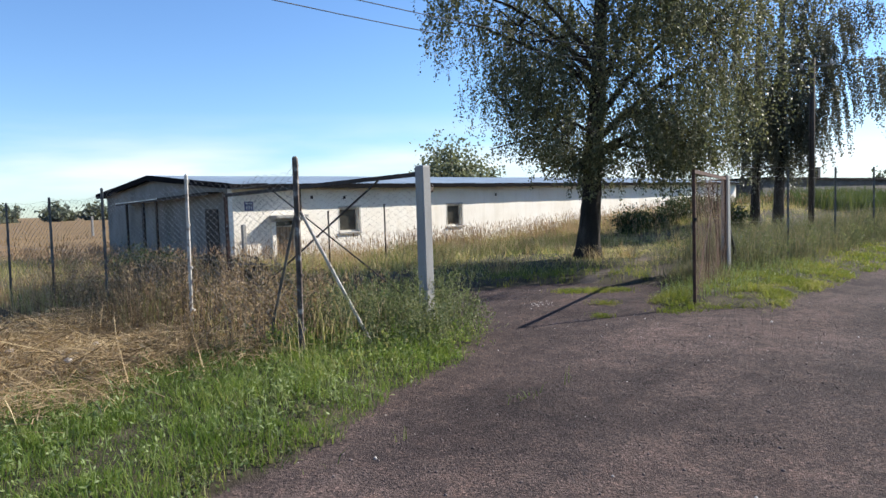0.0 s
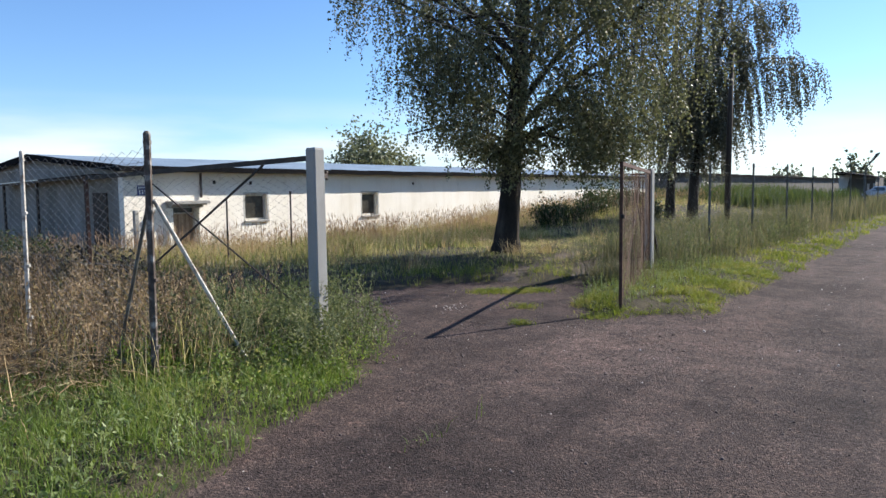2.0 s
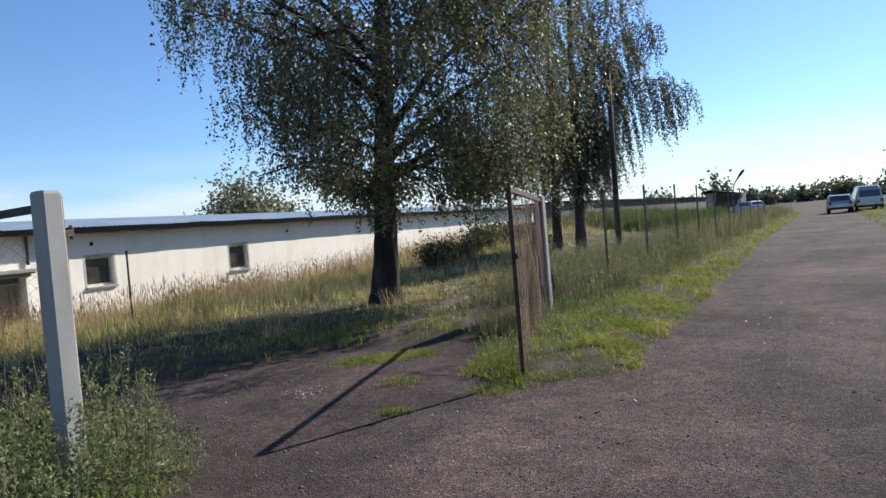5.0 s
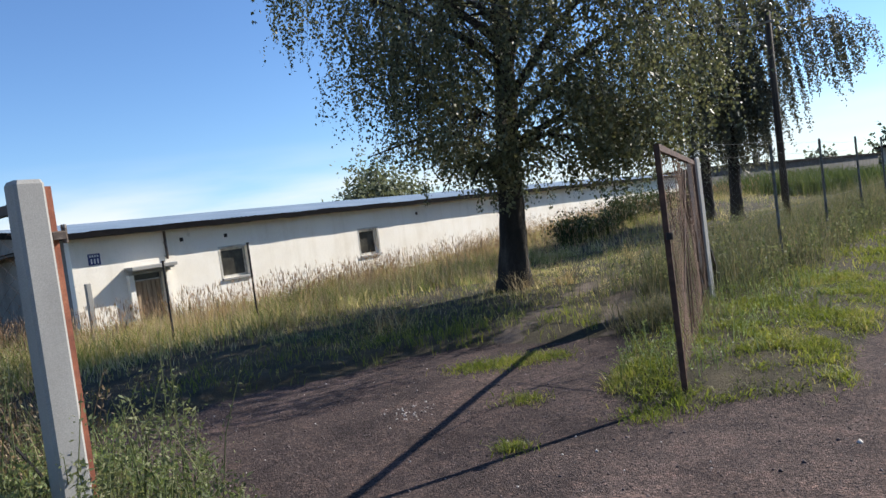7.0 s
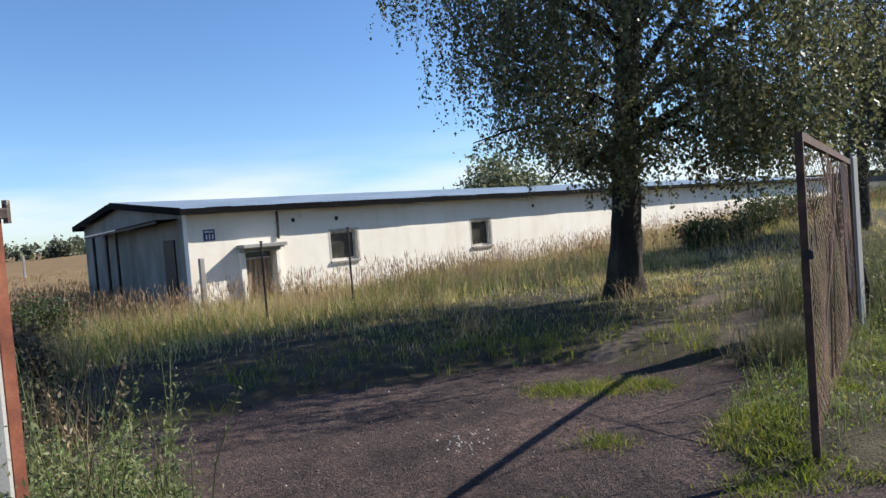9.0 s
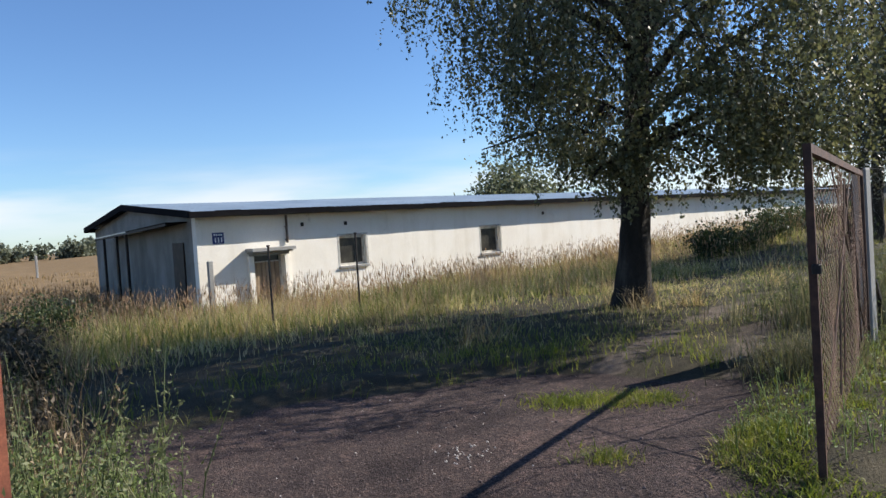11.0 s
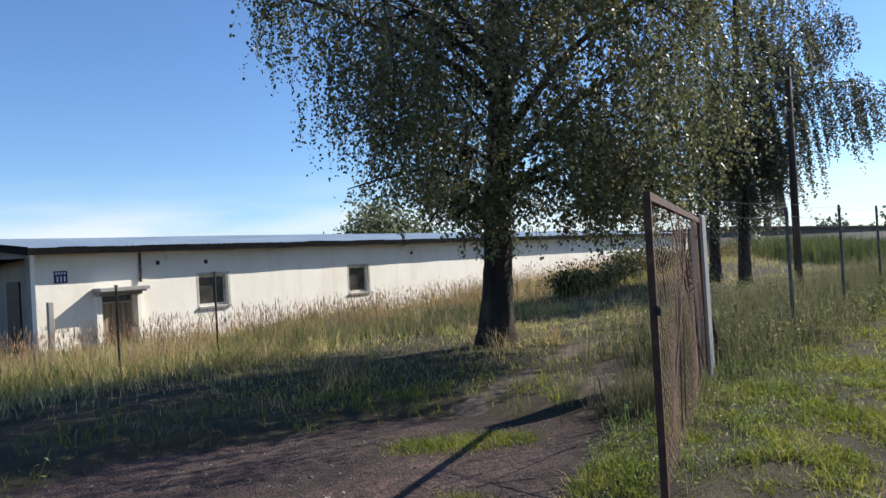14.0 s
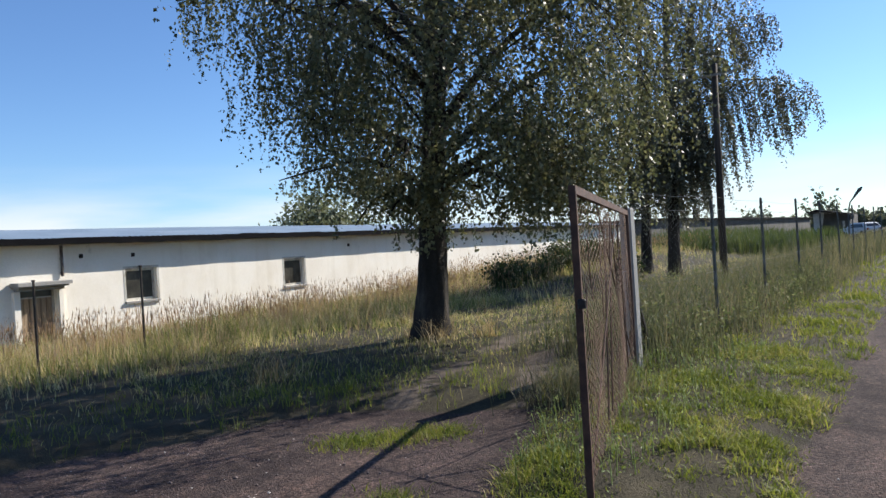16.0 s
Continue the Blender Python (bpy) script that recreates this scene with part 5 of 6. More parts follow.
# ---- parked cars ----
def car(x, y, kind, paint, label, turn=0.0):
    L, W, H = {"hatch": (4.1, 1.66, 1.42), "van": (4.9, 1.85, 1.95), "estate": (4.4, 1.7, 1.45)}[kind]
    c = tagged(empty("car", (x, y, 0)), label, "car", "parked cars")
    prof = {"hatch": [(0, .32), (0, .75), (.12, .92), (.62, 1.36), (.9, 1.42), (2.0, 1.42), (2.85, .98), (3.9, .84), (4.1, .6), (4.1, .32)],
            "van": [(0, .35), (0, 1.0), (.1, 1.7), (.35, 1.92), (.8, 1.95), (3.2, 1.95), (4.1, 1.2), (4.75, 1.05), (4.9, .7), (4.9, .35)],
            "estate": [(0, .32), (0, .8), (.1, .98), (.4, 1.38), (.7, 1.45), (2.4, 1.45), (3.15, 1.0), (4.2, .85), (4.4, .6), (4.4, .32)]}[kind]
    n = len(prof)
    verts, faces = [], []
    for side in (-1, 1):
        for inset, squash in ((0.0, 1.0),):
            for px, pz in prof:
                k = W / 2 * (1.0 if pz < 1.0 else 1.0 - 0.32 * (pz - 1.0))
                verts.append((side * k, px, pz))
    faces = [tuple(range(n)), tuple(range(2 * n - 1, n - 1, -1))] + [(i, i + n, (i + 1) % n + n, (i + 1) % n) for i in range(n)]
    body = Shape().add(verts, faces).make("body", paint)
    bv = body.modifiers.new("bevel", "BEVEL")
    bv.width, bv.segments = 0.07, 3
    glass = Shape()
    i = 2 if kind != "van" else 1
    (p0, z0), (p1, z1) = prof[i], prof[i + 1]
    glass.add([(-W * 0.4, p0 - 0.012 + 0.1 * (p1 - p0), z0 + 0.1 * (z1 - z0) + 0.02), (W * 0.4, p0 - 0.012 + 0.1 * (p1 - p0), z0 + 0.1 * (z1 - z0) + 0.02), (W * 0.36, p0 - 0.012 + 0.85 * (p1 - p0), z0 + 0.85 * (z1 - z0) + 0.02), (-W * 0.36, p0 - 0.012 + 0.85 * (p1 - p0), z0 + 0.85 * (z1 - z0) + 0.02)], [(0, 1, 2, 3)])
    panes = [glass.make("window", M_GLASS)]
    top = H - 0.12
    for s in (-1, 1):
        glass = Shape()
        k0, k1 = s * (W / 2 + 0.008), s * (W / 2 * (1 - 0.32 * max(0, top - 1.0)) + 0.008)
        glass.add([(k0, 0.45, 0.97), (k0, L * 0.66, 0.97), (k1, L * 0.52, top), (k1, 0.72, top)], [(0, 1, 2, 3)])
        panes.append(glass.make("window", M_GLASS))
        panes.append(Shape().box((s * (W / 2 - 0.15) - 0.11, -0.03, 0.68), (s * (W / 2 - 0.15) + 0.11, 0.03, 0.9)).make("tail_lamp", M_LAMPRED))
    plate = Shape().box((-0.26, -0.035, 0.48), (0.26, 0.0, 0.6)).make("number_plate", M_SIGNW)
    bumper = Shape().box((-W / 2 + 0.03, -0.07, 0.3), (W / 2 - 0.03, 0.03, 0.47), 0.02).make("bumper", M_TYRE)
    parts = [body, plate, bumper] + panes
    for s in (-1, 1):
        for py in (0.75, L - 0.8):
            parts.append(Shape().tube([(s * (W / 2 - 0.18), py, 0.31), (s * (W / 2 - 0.16), py, 0.31), (s * (W / 2 + 0.01), py, 0.31)], [0.28, 0.31, 0.31], 18).make("wheel", M_TYRE))
    for p in parts:
        p.parent = c
    c.rotation_euler = (0, 0, radians(turn))
    return c


car(-0.75, 64.5, "hatch", M_SILVER, "silver hatchback parked on the gravel road", 2)
car(1.25, 66.0, "van", M_SILVER, "silver-grey van parked at the roadside", 4)
car(-8.4, 89.0, "estate", M_WHITEPAINT, "white estate car parked behind the fence", 40)


# ---- grass and weeds ----
def blades(name, label, mat, xy, h, w, lean, seed, seg=2):
    """Tapered, bent blades at the given places."""
    rng = np.random.default_rng(seed)
    n = len(xy)
    z = land(xy[:, 0], xy[:, 1])
    az, fz = rng.uniform(0, 6.283, n), rng.uniform(0, 6.283, n)
    bend = lean * h * rng.uniform(0.2, 1.3, n)
    side = np.stack([np.cos(fz), np.sin(fz), 0 * fz], 1) * (w * rng.uniform(0.6, 1.3, n))[:, None] / 2
    foot = np.stack([xy[:, 0], xy[:, 1], z - 0.02], 1)
    out = np.stack([np.cos(az) * bend, np.sin(az) * bend, 0 * az], 1)
    up = np.stack([0 * h, 0 * h, h], 1)
    mid = foot + out * 0.3 + up * 0.55
    tip = foot + out + up * (1 - 0.25 * np.minimum(1, (bend / np.maximum(h, 0.01)) ** 2))[:, None]
    v = np.stack([foot - side, foot + side, mid + side * 0.75, mid - side * 0.75, tip], 1).reshape(-1, 3)
    b = np.arange(n)[:, None] * 5
    f = np.concatenate([b + [0, 1, 2], b + [0, 2, 3], b + [3, 2, 4]])
    return tagged(array_mesh(name, v, f, mat), label, "grass", kind="stuff")


def heads(name, label, mat, xy, h, size, seed):
    """Seed heads on stalks: slim spindles that nod."""
    rng = np.random.default_rng(seed)
    n = len(xy)
    z = land(xy[:, 0], xy[:, 1])
    az = rng.uniform(0, 6.283, n)
    bend = 0.2 * h * rng.uniform(0.1, 1.2, n)
    foot = np.stack([xy[:, 0], xy[:, 1], z], 1)
    tip = foot + np.stack([np.cos(az) * bend, np.sin(az) * bend, h], 1)
    fz = rng.uniform(0, 6.283, n)
    a = np.stack([np.cos(fz), np.sin(fz), 0 * fz], 1)
    c = np.stack([-np.sin(fz), np.cos(fz), 0 * fz], 1)
    s = (size * rng.uniform(0.6, 1.4, n))[:, None]
    d = tip - foot
    d /= np.linalg.norm(d, axis=1, keepdims=True)
    st = 0.0032
    v = np.stack([foot + a * st, foot - a * st, tip - d * s * 0.6, tip + a * s * 0.085, tip - a * s * 0.045 + c * s * 0.075, tip - a * s * 0.045 - c * s * 0.075, tip + d * s * 1.1], 1).reshape(-1, 3)
    b = np.arange(n)[:, None] * 7
    f = np.concatenate([b + [0, 1, 2], b + [3, 4, 6], b + [4, 5, 6], b + [5, 3, 6], b + [2, 4, 3], b + [2, 5, 4], b + [2, 3, 5]])
    return tagged(array_mesh(name, v, f, mat), label, "grass", kind="stuff")


def scatter(rng, n, x0, x1, y0, y1, keep=None, clump=0, spread=0.1):
    """Places in a rectangle, in clumps, thinned by keep(x, y)."""
    if clump:
        m = max(1, n // clump)
        c = np.stack([rng.uniform(x0, x1, m), rng.uniform(y0, y1, m)], 1)
        p = np.repeat(c, clump, 0) + rng.normal(0, spread, (m * clump, 2))
    else:
        p = np.stack([rng.uniform(x0, x1, n), rng.uniform(y0, y1, n)], 1)
    if keep is not None:
        p = p[rng.random(len(p)) < keep(p[:, 0], p[:, 1])]
    return p


off_gravel = lambda x, y: smooth(0.1, -0.12, gravel(x, y)) * smooth(0.08, -0.1, sandy(x, y))
patchy = lambda x, y: 0.38 + 0.62 * smooth(-0.22, 0.2, wave(x, y, 3.3, 0.6) + 0.5 * wave(x, y, 8.0, 1.1))
rng = np.random.default_rng(5)


# verge by the road, short and green
def verge_left(x, y):
    return off_gravel(x, y) * np.where(y < 5.0 + 0.3 * (x + 5), 1, 0) * smooth(1.7, 0.7, (-x - 3.3) * 0.55 - 0.15 * y + 0.12 * wave(x, y, 4, 0.2))


p = scatter(rng, 66000, -6.8, -2.8, -1.0, 6.2, verge_left, 14, 0.07)
blades("verge_grass", "short bright green verge grass beside the gravel", M_GREEN, p, (0.04 + 0.15 * rng.beta(1.6, 2.4, len(p))) * (1 + 0.5 * wave(p[:, 0], p[:, 1], 5.0, 0.7)), 0.006, 0.75, 1)
p = scatter(rng, 13000, -6.4, -3.0, -1.0, 5.8, lambda x, y: verge_left(x, y) * smooth(0.0, 0.4, wave(x, y, 3.6, 1.7)), 8, 0.04)
blades("verge_weed", "broad-leaved green weeds among the verge grass", M_MUG, p, rng.uniform(0.04, 0.13, len(p)), 0.017, 1.4, 2)

# mown straw and dry stems on the left
straw_zone = lambda x, y: off_gravel(x, y) * smooth(0.5, 1.3, (-x - 3.3) * 0.55 - 0.15 * y + 0.12 * wave(x, y, 4, 0.2)) * smooth(4.4, 3.2, y)
p = scatter(rng, 21000, -10.4, -3.6, -0.4, 4.2, straw_zone, 12, 0.16)
n = len(p)
ang, ln = rng.normal(2.2, 1.2, n), rng.uniform(0.08, 0.38, n)
z = land(p[:, 0], p[:, 1]) + rng.uniform(0.01, 0.27, n) * (0.5 + 0.5 * wave(p[:, 0], p[:, 1], 2.5, 0.5))
a = np.stack([p[:, 0] - np.cos(ang) * ln / 2, p[:, 1] - np.sin(ang) * ln / 2, z + rng.uniform(-0.03, 0.14, n)], 1)
b = np.stack([p[:, 0] + np.cos(ang) * ln / 2, p[:, 1] + np.sin(ang) * ln / 2, z + rng.uniform(-0.02, 0.06, n)], 1)
sd = np.stack([-np.sin(ang), np.cos(ang), rng.uniform(-0.5, 0.5, n)], 1) * rng.uniform(0.0015, 0.0045, (n, 1))
v = np.stack([a - sd, a + sd, (a + b) / 2 + sd + [0, 0, 0.02], (a + b) / 2 - sd + [0, 0, 0.02], b], 1).reshape(-1, 3)
k = np.arange(n)[:, None] * 5
tagged(array_mesh("straw", v, np.concatenate([k + [0, 1, 2], k + [0, 2, 3], k + [3, 2, 4]]), M_STRAW), "mown dry straw lying beside the fence", "straw", kind="stuff")
p = scatter(rng, 7000, -13, -4.2, -1.5, 4.0, straw_zone, 8, 0.1)
blades("straw_tufts", "dry standing tufts in the mown straw", M_STRAW, p, rng.uniform(0.06, 0.25, len(p)), 0.006, 0.9, 3)
s = Shape()
rnd = random.Random(21)
for k in range(150):
    x, y = rnd.uniform(-10.0, -4.6), rnd.uniform(0.6, 3.6)
    if -x - 3.3 < 1.4 + 0.3 * y:
        continue
    a, ln = rnd.uniform(0, 6.28), rnd.uniform(0.3, 0.9)
    z = ground_z(x, y) + rnd.uniform(0.05, 0.15)
    s.tube([(x, y, z), (x + math.cos(a) * ln / 2, y + math.sin(a) * ln / 2, z + rnd.uniform(0.02, 0.25)), (x + math.cos(a) * ln, y + math.sin(a) * ln, z + rnd.uniform(0, 0.4))], [0.0045, 0.004, 0.002], 3, False)
tagged(s.make("dry_sticks", M_STRAW), "pale dry sticks lying on the straw", "sticks", kind="stuff")
for k, (x, y) in enumerate(((-6.9, 2.1), (-7.6, 2.6), (-8.0, 1.9))):
    s = Shape()
    bm = bmesh.new()
    bmesh.ops.create_icosphere(bm, subdivisions=2, radius=0.04)
    for q in bm.verts:
        q.co *= 1 + 0.35 * noise.noise(q.co * 20 + Vector((k, 0, 0)))
        q.co.z *= 0.55
    me = bpy.data.meshes.new("pale_rubble")
    bm.to_mesh(me)
    bm.free()
    me.materials.append(M_PALESTONE)
    ob = new("pale_rubble", me)
    ob.location = (x, y, ground_z(x, y) + 0.1)
    tagged(ob, "pale lump of rubble in the straw", "rubble", "rubble in the straw")

# tall dry weeds along the left fence
fence_weed = lambda x, y: off_gravel(x, y) * (1 - smooth(4.4, 5.1, y) * smooth(-7.6, -6.6, x)) * smooth(3.0, 3.9, y) * smooth(6.6, 5.8, y + 0.2 * (x + 7)) * smooth(-4.9, -5.6, x) * (0.12 + 0.88 * smooth(-0.15, 0.35, wave(x, y, 1.9, 0.7) + 0.4 * wave(x, y, 4.1, 0.2)))
p = scatter(rng, 24000, -22, -5.0, 2.8, 8.0, fence_weed, 14, 0.14)
blades("dry_weeds", "tall brown dry weeds tangled along the wire fence", M_WEED, p, rng.uniform(0.2, 0.85, len(p)) * (0.85 + 0.4 * wave(p[:, 0], p[:, 1], 1.2, 0.4)), 0.006, 0.9, 4)
p = scatter(rng, 7500, -22, -5.0, 2.8, 8.0, lambda x, y: fence_weed(x, y) * smooth(-6.4, -7.4, x + 0.5 * (y - 4)), 10, 0.12)
heads("dry_weed_heads", "brown seed heads of dry weeds along the fence", M_SEED, p, rng.uniform(0.3, 0.8, len(p)) * (0.85 + 0.4 * wave(p[:, 0], p[:, 1], 1.2, 0.4)), 0.05, 5)
p = scatter(rng, 12000, -22, -5.0, 3.2, 8.0, fence_weed, 12, 0.14)
blades("fence_grass", "green grass growing through the wire fence", M_MEADOW, p, rng.uniform(0.2, 0.7, len(p)), 0.008, 0.4, 6)


# mugwort round the gate post
def stalks(name, label, mat, pts, height, leaf, per, seed):
    rng = np.random.default_rng(seed)
    rnd = random.Random(seed)
    s, spots = Shape(), []
    for x, y in pts:
        h = height * rnd.uniform(0.5, 1.1)
        a, q = rnd.uniform(0, 6.28), rnd.uniform(0.05, 0.35) * h
        z = ground_z(x, y) - 0.02
        f, m, e = Vector((x, y, z)), Vector((x + math.cos(a) * q * 0.35, y + math.sin(a) * q * 0.35, z + h * 0.55)), Vector((x + math.cos(a) * q, y + math.sin(a) * q, z + h))
        s.tube([f, m, e], [0.005, 0.004, 0.002], 3, False)
        for k in range(per):
            t = rnd.uniform(0.08, 1.0)
            c = f.lerp(m, t * 2) if t < 0.5 else m.lerp(e, t * 2 - 1)
            r = 0.11 * (1.1 - t)
            spots.append(c + Vector((rnd.gauss(0, r), rnd.gauss(0, r), rnd.gauss(0, 0.03))))
    v, f = leaf_quads(rng, np.array([tuple(p) for p in spots]), leaf, -0.2, 0.2)
    k = len(s.v)
    quads = [q for q in s.f if len(q) == 4]
    v = np.concatenate([np.array(s.v), v])
    f = np.concatenate([np.array(quads), f + k])
    return tagged(array_mesh(name, v, f, mat), label, "weeds", kind="stuff")


mug = scatter(rng, 300, -6.9, -4.35, 4.1, 7.0, lambda x, y: smooth(0.12, -0.1, gravel(x, y)) * smooth(1.45, 0.8, np.hypot(x + 5.5, (y - 5.25) * 0.95)) * smooth(6.75, 6.0, y))
stalks("mugwort", "grey-green mugwort thicket round the gate post", M_MUG, mug, 0.62, 0.034, 100, 31)
mug = scatter(rng, 45, -6.6, -5.1, 4.6, 6.5, lambda x, y: smooth(0.12, -0.1, gravel(x, y)))
stalks("mugwort", "tall sprigs of mugwort beside the drive", M_MUG, mug, 1.0, 0.028, 46, 35)
mug = scatter(rng, 120, -7.4, -5.4, 5.2, 6.5, lambda x, y: smooth(0.05, -0.1, gravel(x, y)))
stalks("green_weeds", "leafy green weeds beside the gate post", M_PALEWEED, mug, 0.42, 0.034, 34, 39)
mug = scatter(rng, 130, -6.4, -4.2, 3.6, 5.6, lambda x, y: smooth(0.05, -0.1, gravel(x, y)))
stalks("low_weeds", "low leafy weeds at the drive's edge", M_GREEN, mug, 0.28, 0.034, 40, 32)
mug = scatter(rng, 520, -6.4, -3.0, 0.2, 5.4, verge_left)
stalks("verge_weeds", "pale green broad-leaved weeds in the verge grass", M_PALEWEED, mug, 0.17, 0.036, 15, 37)
mug = scatter(rng, 440, -13, -5.7, 3.5, 5.2, lambda x, y: 1 - smooth(4.2, 4.7, y) * smooth(-7.8, -7.0, x))
stalks("dry_weeds", "brown dried leafy weeds along the wire fence", M_WEED, mug, 0.85, 0.042, 34, 36)
mug = scatter(rng, 280, -12, -6.9, 4.2, 6.4, None)
stalks("fence_weeds", "withered leafy weeds behind the wire fence", M_WEED, mug, 0.72, 0.04, 28, 33)


# the meadow before the barn
def meadow(x, y):
    return off_gravel(x, y) * smooth(0.3, 1.2, -gravel(x, y)) * smooth(-5.6, -6.6, x) * smooth(6.6, 8.4, y + 0.12 * (x + 12)) * (0.5 + 0.5 * smooth(-0.4, 0.3, wave(x, y, 1.1, 0.3)))


def under_shade(x, y):
    """Growth thinned where the birch's shade falls, so dark soil deepens it."""
    return smooth(-12.6, -11.2, x) * smooth(10.6, 9.2, y + 0.3 * (x + 9))


def tall(x, y):
    return smooth(0.2, 2.0, -gravel(x, y)) * (0.08 + 0.27 * smooth(-10.5, -13, x) + 0.7 * smooth(-12.5, -16, x)) * (0.75 + 0.35 * wave(x, y, 1.4, 0.8))


p = scatter(rng, 50000, -22.0, -5.8, 6.2, 24, lambda x, y: meadow(x, y) * (1 - 0.85 * under_shade(x, y)), 14, 0.12)
t = tall(p[:, 0], p[:, 1])
blades("meadow_grass", "tall uncut meadow grass, green and straw-coloured", M_MEADOW, p, (0.1 + 0.6 * t) * rng.uniform(0.45, 1.2, len(p)), np.where(p[:, 0] > -12, 0.009, 0.0135), 0.8, 7)
p = scatter(rng, 22000, -22.0, -5.8, 24, 58, meadow, 12, 0.18)
t = tall(p[:, 0], p[:, 1])
blades("meadow_grass", "tall uncut meadow grass, green and straw-coloured", M_MEADOW, p, (0.12 + 0.6 * t) * rng.uniform(0.5, 1.2, len(p)), 0.015, 0.6, 8)
p = scatter(rng, 5500, -34.0, -21.9, 4, 12.3, None, 12, 0.2)
blades("meadow_grass", "tall uncut meadow grass, green and straw-coloured", M_MEADOW, p, rng.uniform(0.25, 0.7, len(p)), 0.013, 0.4, 9)
p = scatter(rng, 10500, -22.0, -11.0, 8, 36, lambda x, y: meadow(x, y) * smooth(-10.5, -15, x), 7, 0.16)
heads("meadow_seed_heads", "reddish tan seed heads above the meadow grass", M_SEED, p, (0.45 + 0.7 * rng.beta(2, 3, len(p))), 0.085, 10)
p = scatter(rng, 11000, -22.0, -16.5, 9, 40, lambda x, y: 0.4 + 0.6 * smooth(-0.3, 0.4, wave(x, y, 1.3, 0.2)), 9, 0.16)
blades("dry_stalks", "pale dry stalks before the barn wall", M_SEED, p, 0.35 + 0.65 * rng.beta(2, 2.5, len(p)), 0.011, 0.25, 21)
p = scatter(rng, 2200, -34.0, -21.5, 7, 12.0, None, 7, 0.2)
heads("meadow_seed_heads", "reddish tan seed heads above the meadow grass", M_SEED, p, (0.4 + 0.6 * rng.beta(2, 3, len(p))), 0.09, 11)
p = scatter(rng, 2400, -22.0, -14.0, 36, 58, None, 7, 0.2)
heads("meadow_seed_heads", "reddish tan seed heads above the meadow grass", M_SEED, p, (0.4 + 0.7 * rng.beta(2, 3, len(p))), 0.11, 12)

# pale tussocks leaning in the sunlit meadow
p = scatter(rng, 9000, -19.0, -8.5, 11.0, 22, lambda x, y: meadow(x, y) * smooth(0.0, 0.45, wave(x, y, 1.6, 2.4)), 45, 0.13)
blades("dry_tussocks", "bleached tussocks of leaning dry grass in the meadow", M_STRAW, p, rng.uniform(0.2, 0.6, len(p)), 0.009, 1.2, 22)

# short green grass inside the gate and between the wheel tracks
p = scatter(rng, 34000, -10.5, -5.0, 6.0, 22, lambda x, y: off_gravel(x, y) * smooth(3.0, 0.6, -gravel(x, y)) * patchy(x, y) * (1 - 0.6 * under_shade(x, y)), 14, 0.08)
blades("track_grass", "short green grass between the wheel tracks", M_LUSH, p, rng.uniform(0.05, 0.2, len(p)), 0.008, 0.7, 13)
TUFTS = ((-6.5, 9.75, 0.14), (-6.3, 9.95, 0.16), (-6.1, 10.2, 0.15), (-5.95, 10.4, 0.12), (-5.29, 8.89, 0.09), (-4.75, 7.9, 0.07), (-4.2, 8.8, 0.12))
p = np.concatenate([np.array((x, y)) + rng.normal(0, r, (int(4200 * r), 2)) for x, y, r in TUFTS])
blades("gravel_tufts", "small green tufts growing out of the gravel", M_LUSH, p, rng.uniform(0.03, 0.11, len(p)), 0.007, 1.1, 23)
p = np.array((-5.3, 11.9)) + rng.normal(0, 0.26, (1500, 2))
blades("dead_tussock", "grey-brown dead tussock beside the gate leaf", M_FENCEWEED, p, rng.uniform(0.12, 0.42, len(p)), 0.007, 0.9, 24)

# verge on the right, lush by the road, weedy by the fence
right = lambda x, y: off_gravel(x, y) * smooth(-5.6, -4.8, x) * (0.12 + 0.88 * smooth(-0.3, 0.12, wave(x, y, 3.3, 0.6) + 0.6 * wave(x, y, 8.0, 1.1)))
p = scatter(rng, 62000, -5.6, -2.9, 8.6, 15, right, 22, 0.06)
blades("verge_grass", "bright green verge grass along the road", M_LUSH, p, rng.uniform(0.03, 0.1, len(p)) * (1.15 + 0.55 * wave(p[:, 0], p[:, 1], 4.0, 0.3)), 0.0085, 1.2, 14)
p = scatter(rng, 14000, -5.6, -2.9, 15, 22, right, 16, 0.08)
blades("verge_grass", "bright green verge grass along the road", M_LUSH, p, rng.uniform(0.05, 0.15, len(p)), 0.013, 1.0, 25)
p = scatter(rng, 14000, -5.6, -3.0, 22, 75, right, 12, 0.12)
blades("verge_grass", "bright green verge grass along the road", M_LUSH, p, rng.uniform(0.06, 0.2, len(p)), 0.02, 0.7, 15)
w = scatter(rng, 260, -5.3, -3.6, 9.4, 14.5, lambda x, y: off_gravel(x, y) * smooth(-3.4, -4.6, x))
stalks("verge_weeds", "pale green broad-leaved weeds in the verge grass", M_PALEWEED, w, 0.26, 0.026, 14, 38)
rweed = lambda x, y: off_gravel(x, y) * smooth(-4.0, -5.0, x) * smooth(-8.0, -6.2, x) * smooth(12.6, 14.2, y)
p = scatter(rng, 22000, -9.0, -4.2, 12.2, 30, rweed, 12, 0.12)
blades("fence_weeds", "tall grey-green weeds along the roadside fence", M_FENCEWEED, p, rng.uniform(0.25, 0.95, len(p)) * smooth(-4.2, -5.3, p[:, 0]) + 0.08, 0.009, 0.4, 16)
p = scatter(rng, 11000, -9.5, -4.5, 30, 75, rweed, 12, 0.2)
blades("fence_weeds", "tall grey-green weeds along the roadside fence", M_FENCEWEED, p, rng.uniform(0.4, 1.15, len(p)), 0.02, 0.35, 17)
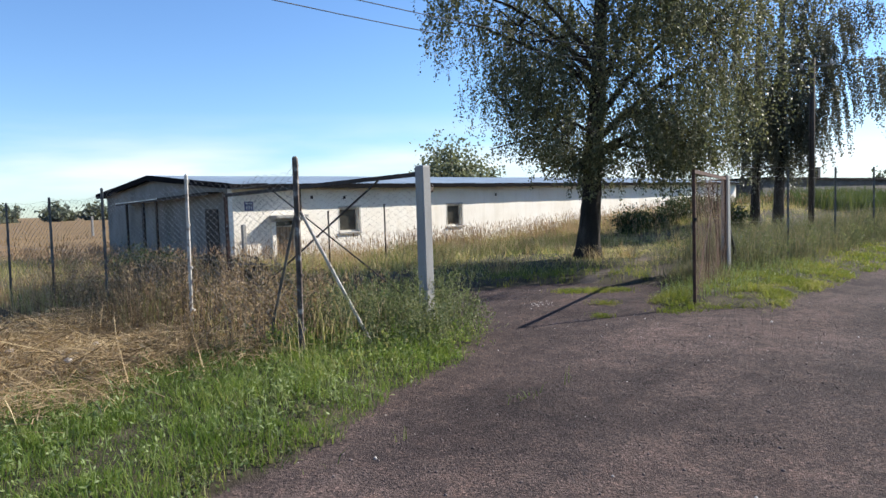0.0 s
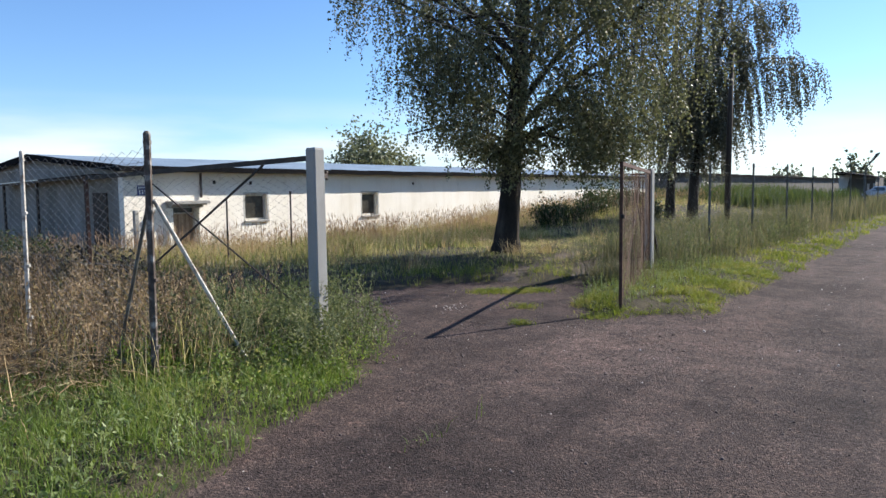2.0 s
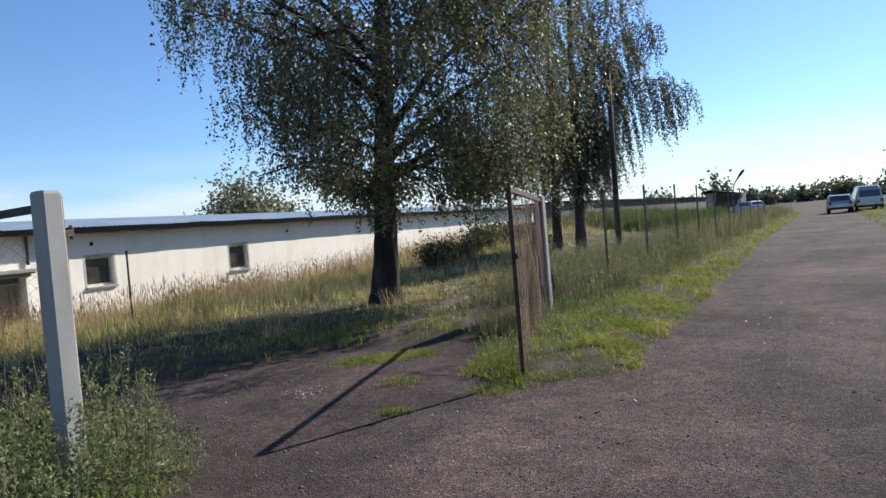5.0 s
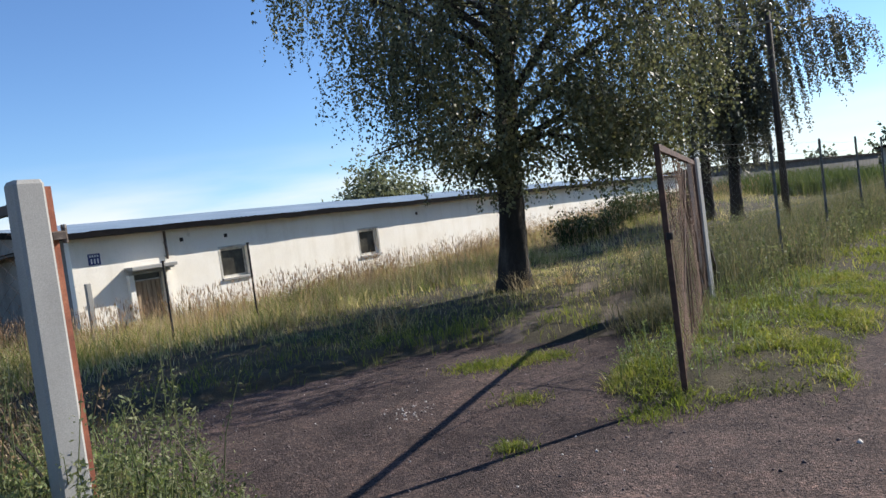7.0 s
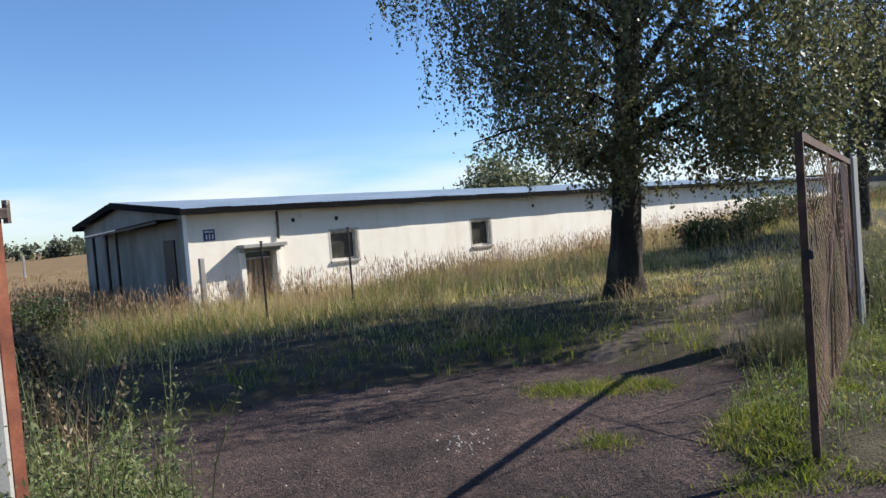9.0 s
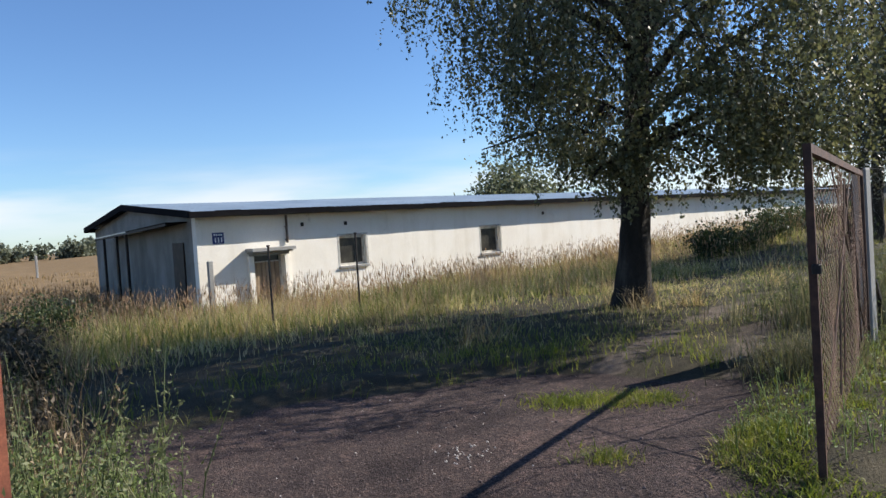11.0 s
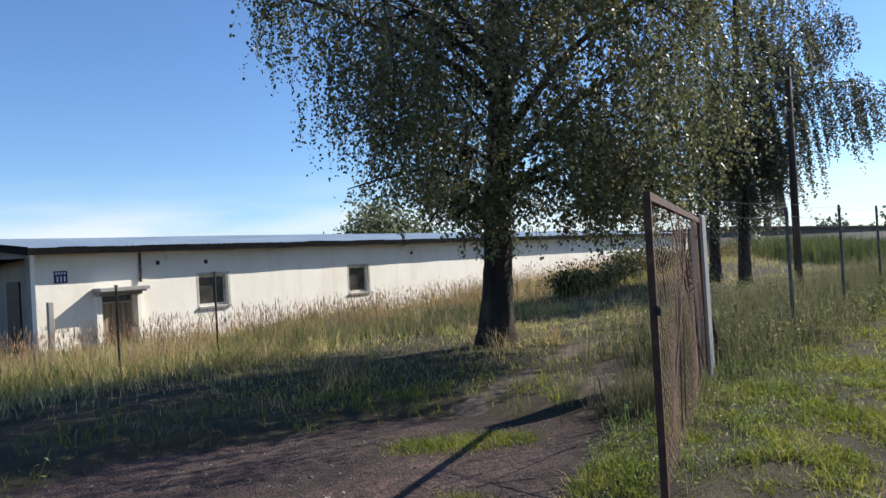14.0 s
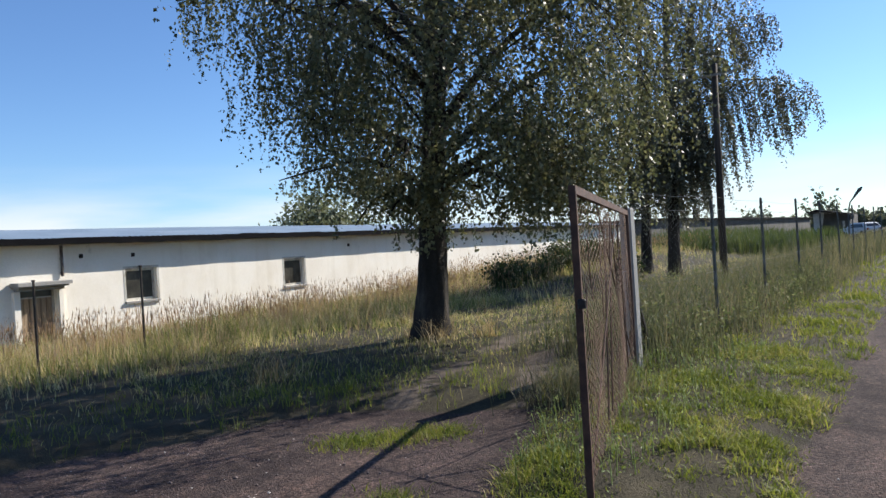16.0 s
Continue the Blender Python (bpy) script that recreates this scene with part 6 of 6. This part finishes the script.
w = scatter(rng, 460, -6.9, -4.5, 13.4, 24, None)
stalks("roadside_weeds", "leafy pale-flowered weeds along the fence", M_MUG, w, 0.72, 0.05, 24, 34)
p = scatter(rng, 4000, 0.2, 4.5, 26, 80, lambda x, y: smooth(0.1, -0.1, gravel(x, y)), 10, 0.15)
blades("verge_grass", "bright green verge grass along the road", M_LUSH, p, rng.uniform(0.06, 0.25, len(p)), 0.02, 0.6, 18)

# tall green corn-like growth before the far barn
p = scatter(rng, 5400, -20, -8.5, 47, 66, None, 6, 0.2)
blades("green_crop", "tall green crop before the far barn", M_CORN, p, rng.uniform(0.8, 1.5, len(p)), 0.07, 0.3, 19)
# stubble in the field
p = scatter(rng, 5000, -75, -34, -10, 70, None, 8, 0.4)
blades("field_stubble", "dry tan stubble in the field behind the barn", M_FIELD, p, rng.uniform(0.2, 0.5, len(p)), 0.05, 0.4, 20)


# ---- loose stones on the gravel ----
def stones(name, label, mat, p, size, seed):
    rng = np.random.default_rng(seed)
    n = len(p)
    base = np.array([(1, 0, -0.3), (0, 1, -0.3), (-1, 0, -0.3), (0, -1, -0.3), (0, 0, 0.7)])
    s = size[:, None, None] * rng.uniform(0.6, 1.3, (n, 5, 1))
    a = rng.uniform(0, 6.283, n)
    rot = np.stack([np.stack([np.cos(a), -np.sin(a), 0 * a], 1), np.stack([np.sin(a), np.cos(a), 0 * a], 1), np.stack([0 * a, 0 * a, 1 + 0 * a], 1)], 1)
    v = np.einsum("nij,nkj->nki", rot, base[None] * s)
    v[:, :, 0] += p[:, :1]
    v[:, :, 1] += p[:, 1:]
    v[:, :, 2] += (land(p[:, 0], p[:, 1]) + size * 0.15)[:, None]
    f = np.array([(0, 1, 4), (1, 2, 4), (2, 3, 4), (3, 0, 4), (3, 2, 1), (3, 1, 0)])
    b = np.arange(n)[:, None, None] * 5
    return tagged(array_mesh(name, v.reshape(-1, 3), (f[None] + b).reshape(-1, 3), mat), label, "gravel", kind="stuff")


on = lambda x, y: smooth(-0.1, 0.1, gravel(x, y))
p = scatter(rng, 6200, -8.2, 1.6, 0.5, 9.5, on)
stones("gravel_stones", "loose dark cinder stones on the road", M_STONE, p, rng.gamma(2.0, 0.0022, len(p)) + 0.004, 40)
p = scatter(rng, 900, -8.2, 1.6, 0.5, 26, on)
stones("pale_stones", "scattered pale pebbles on the dark gravel", M_PALESTONE, p, rng.gamma(2.0, 0.0024, len(p)) + 0.004, 41)
# black stones added to stand for a dark patch in the gravel
p = np.array([-1.5, 4.35]) + rng.normal(0, 1, (150, 2)) * np.array([0.17, 0.07]) @ np.array([[0.8, 0.6], [-0.6, 0.8]])
stones("dark_patch_stones", "black stones added to darken a patch of the road", M_TYRE, p, rng.uniform(0.003, 0.009, len(p)), 43)
p = np.array([-6.07, 8.35]) + rng.normal(0, 0.12, (40, 2))
stones("pale_stones", "cluster of crushed pale rubble on the drive", M_PALESTONE, p, rng.uniform(0.005, 0.015, len(p)), 42)
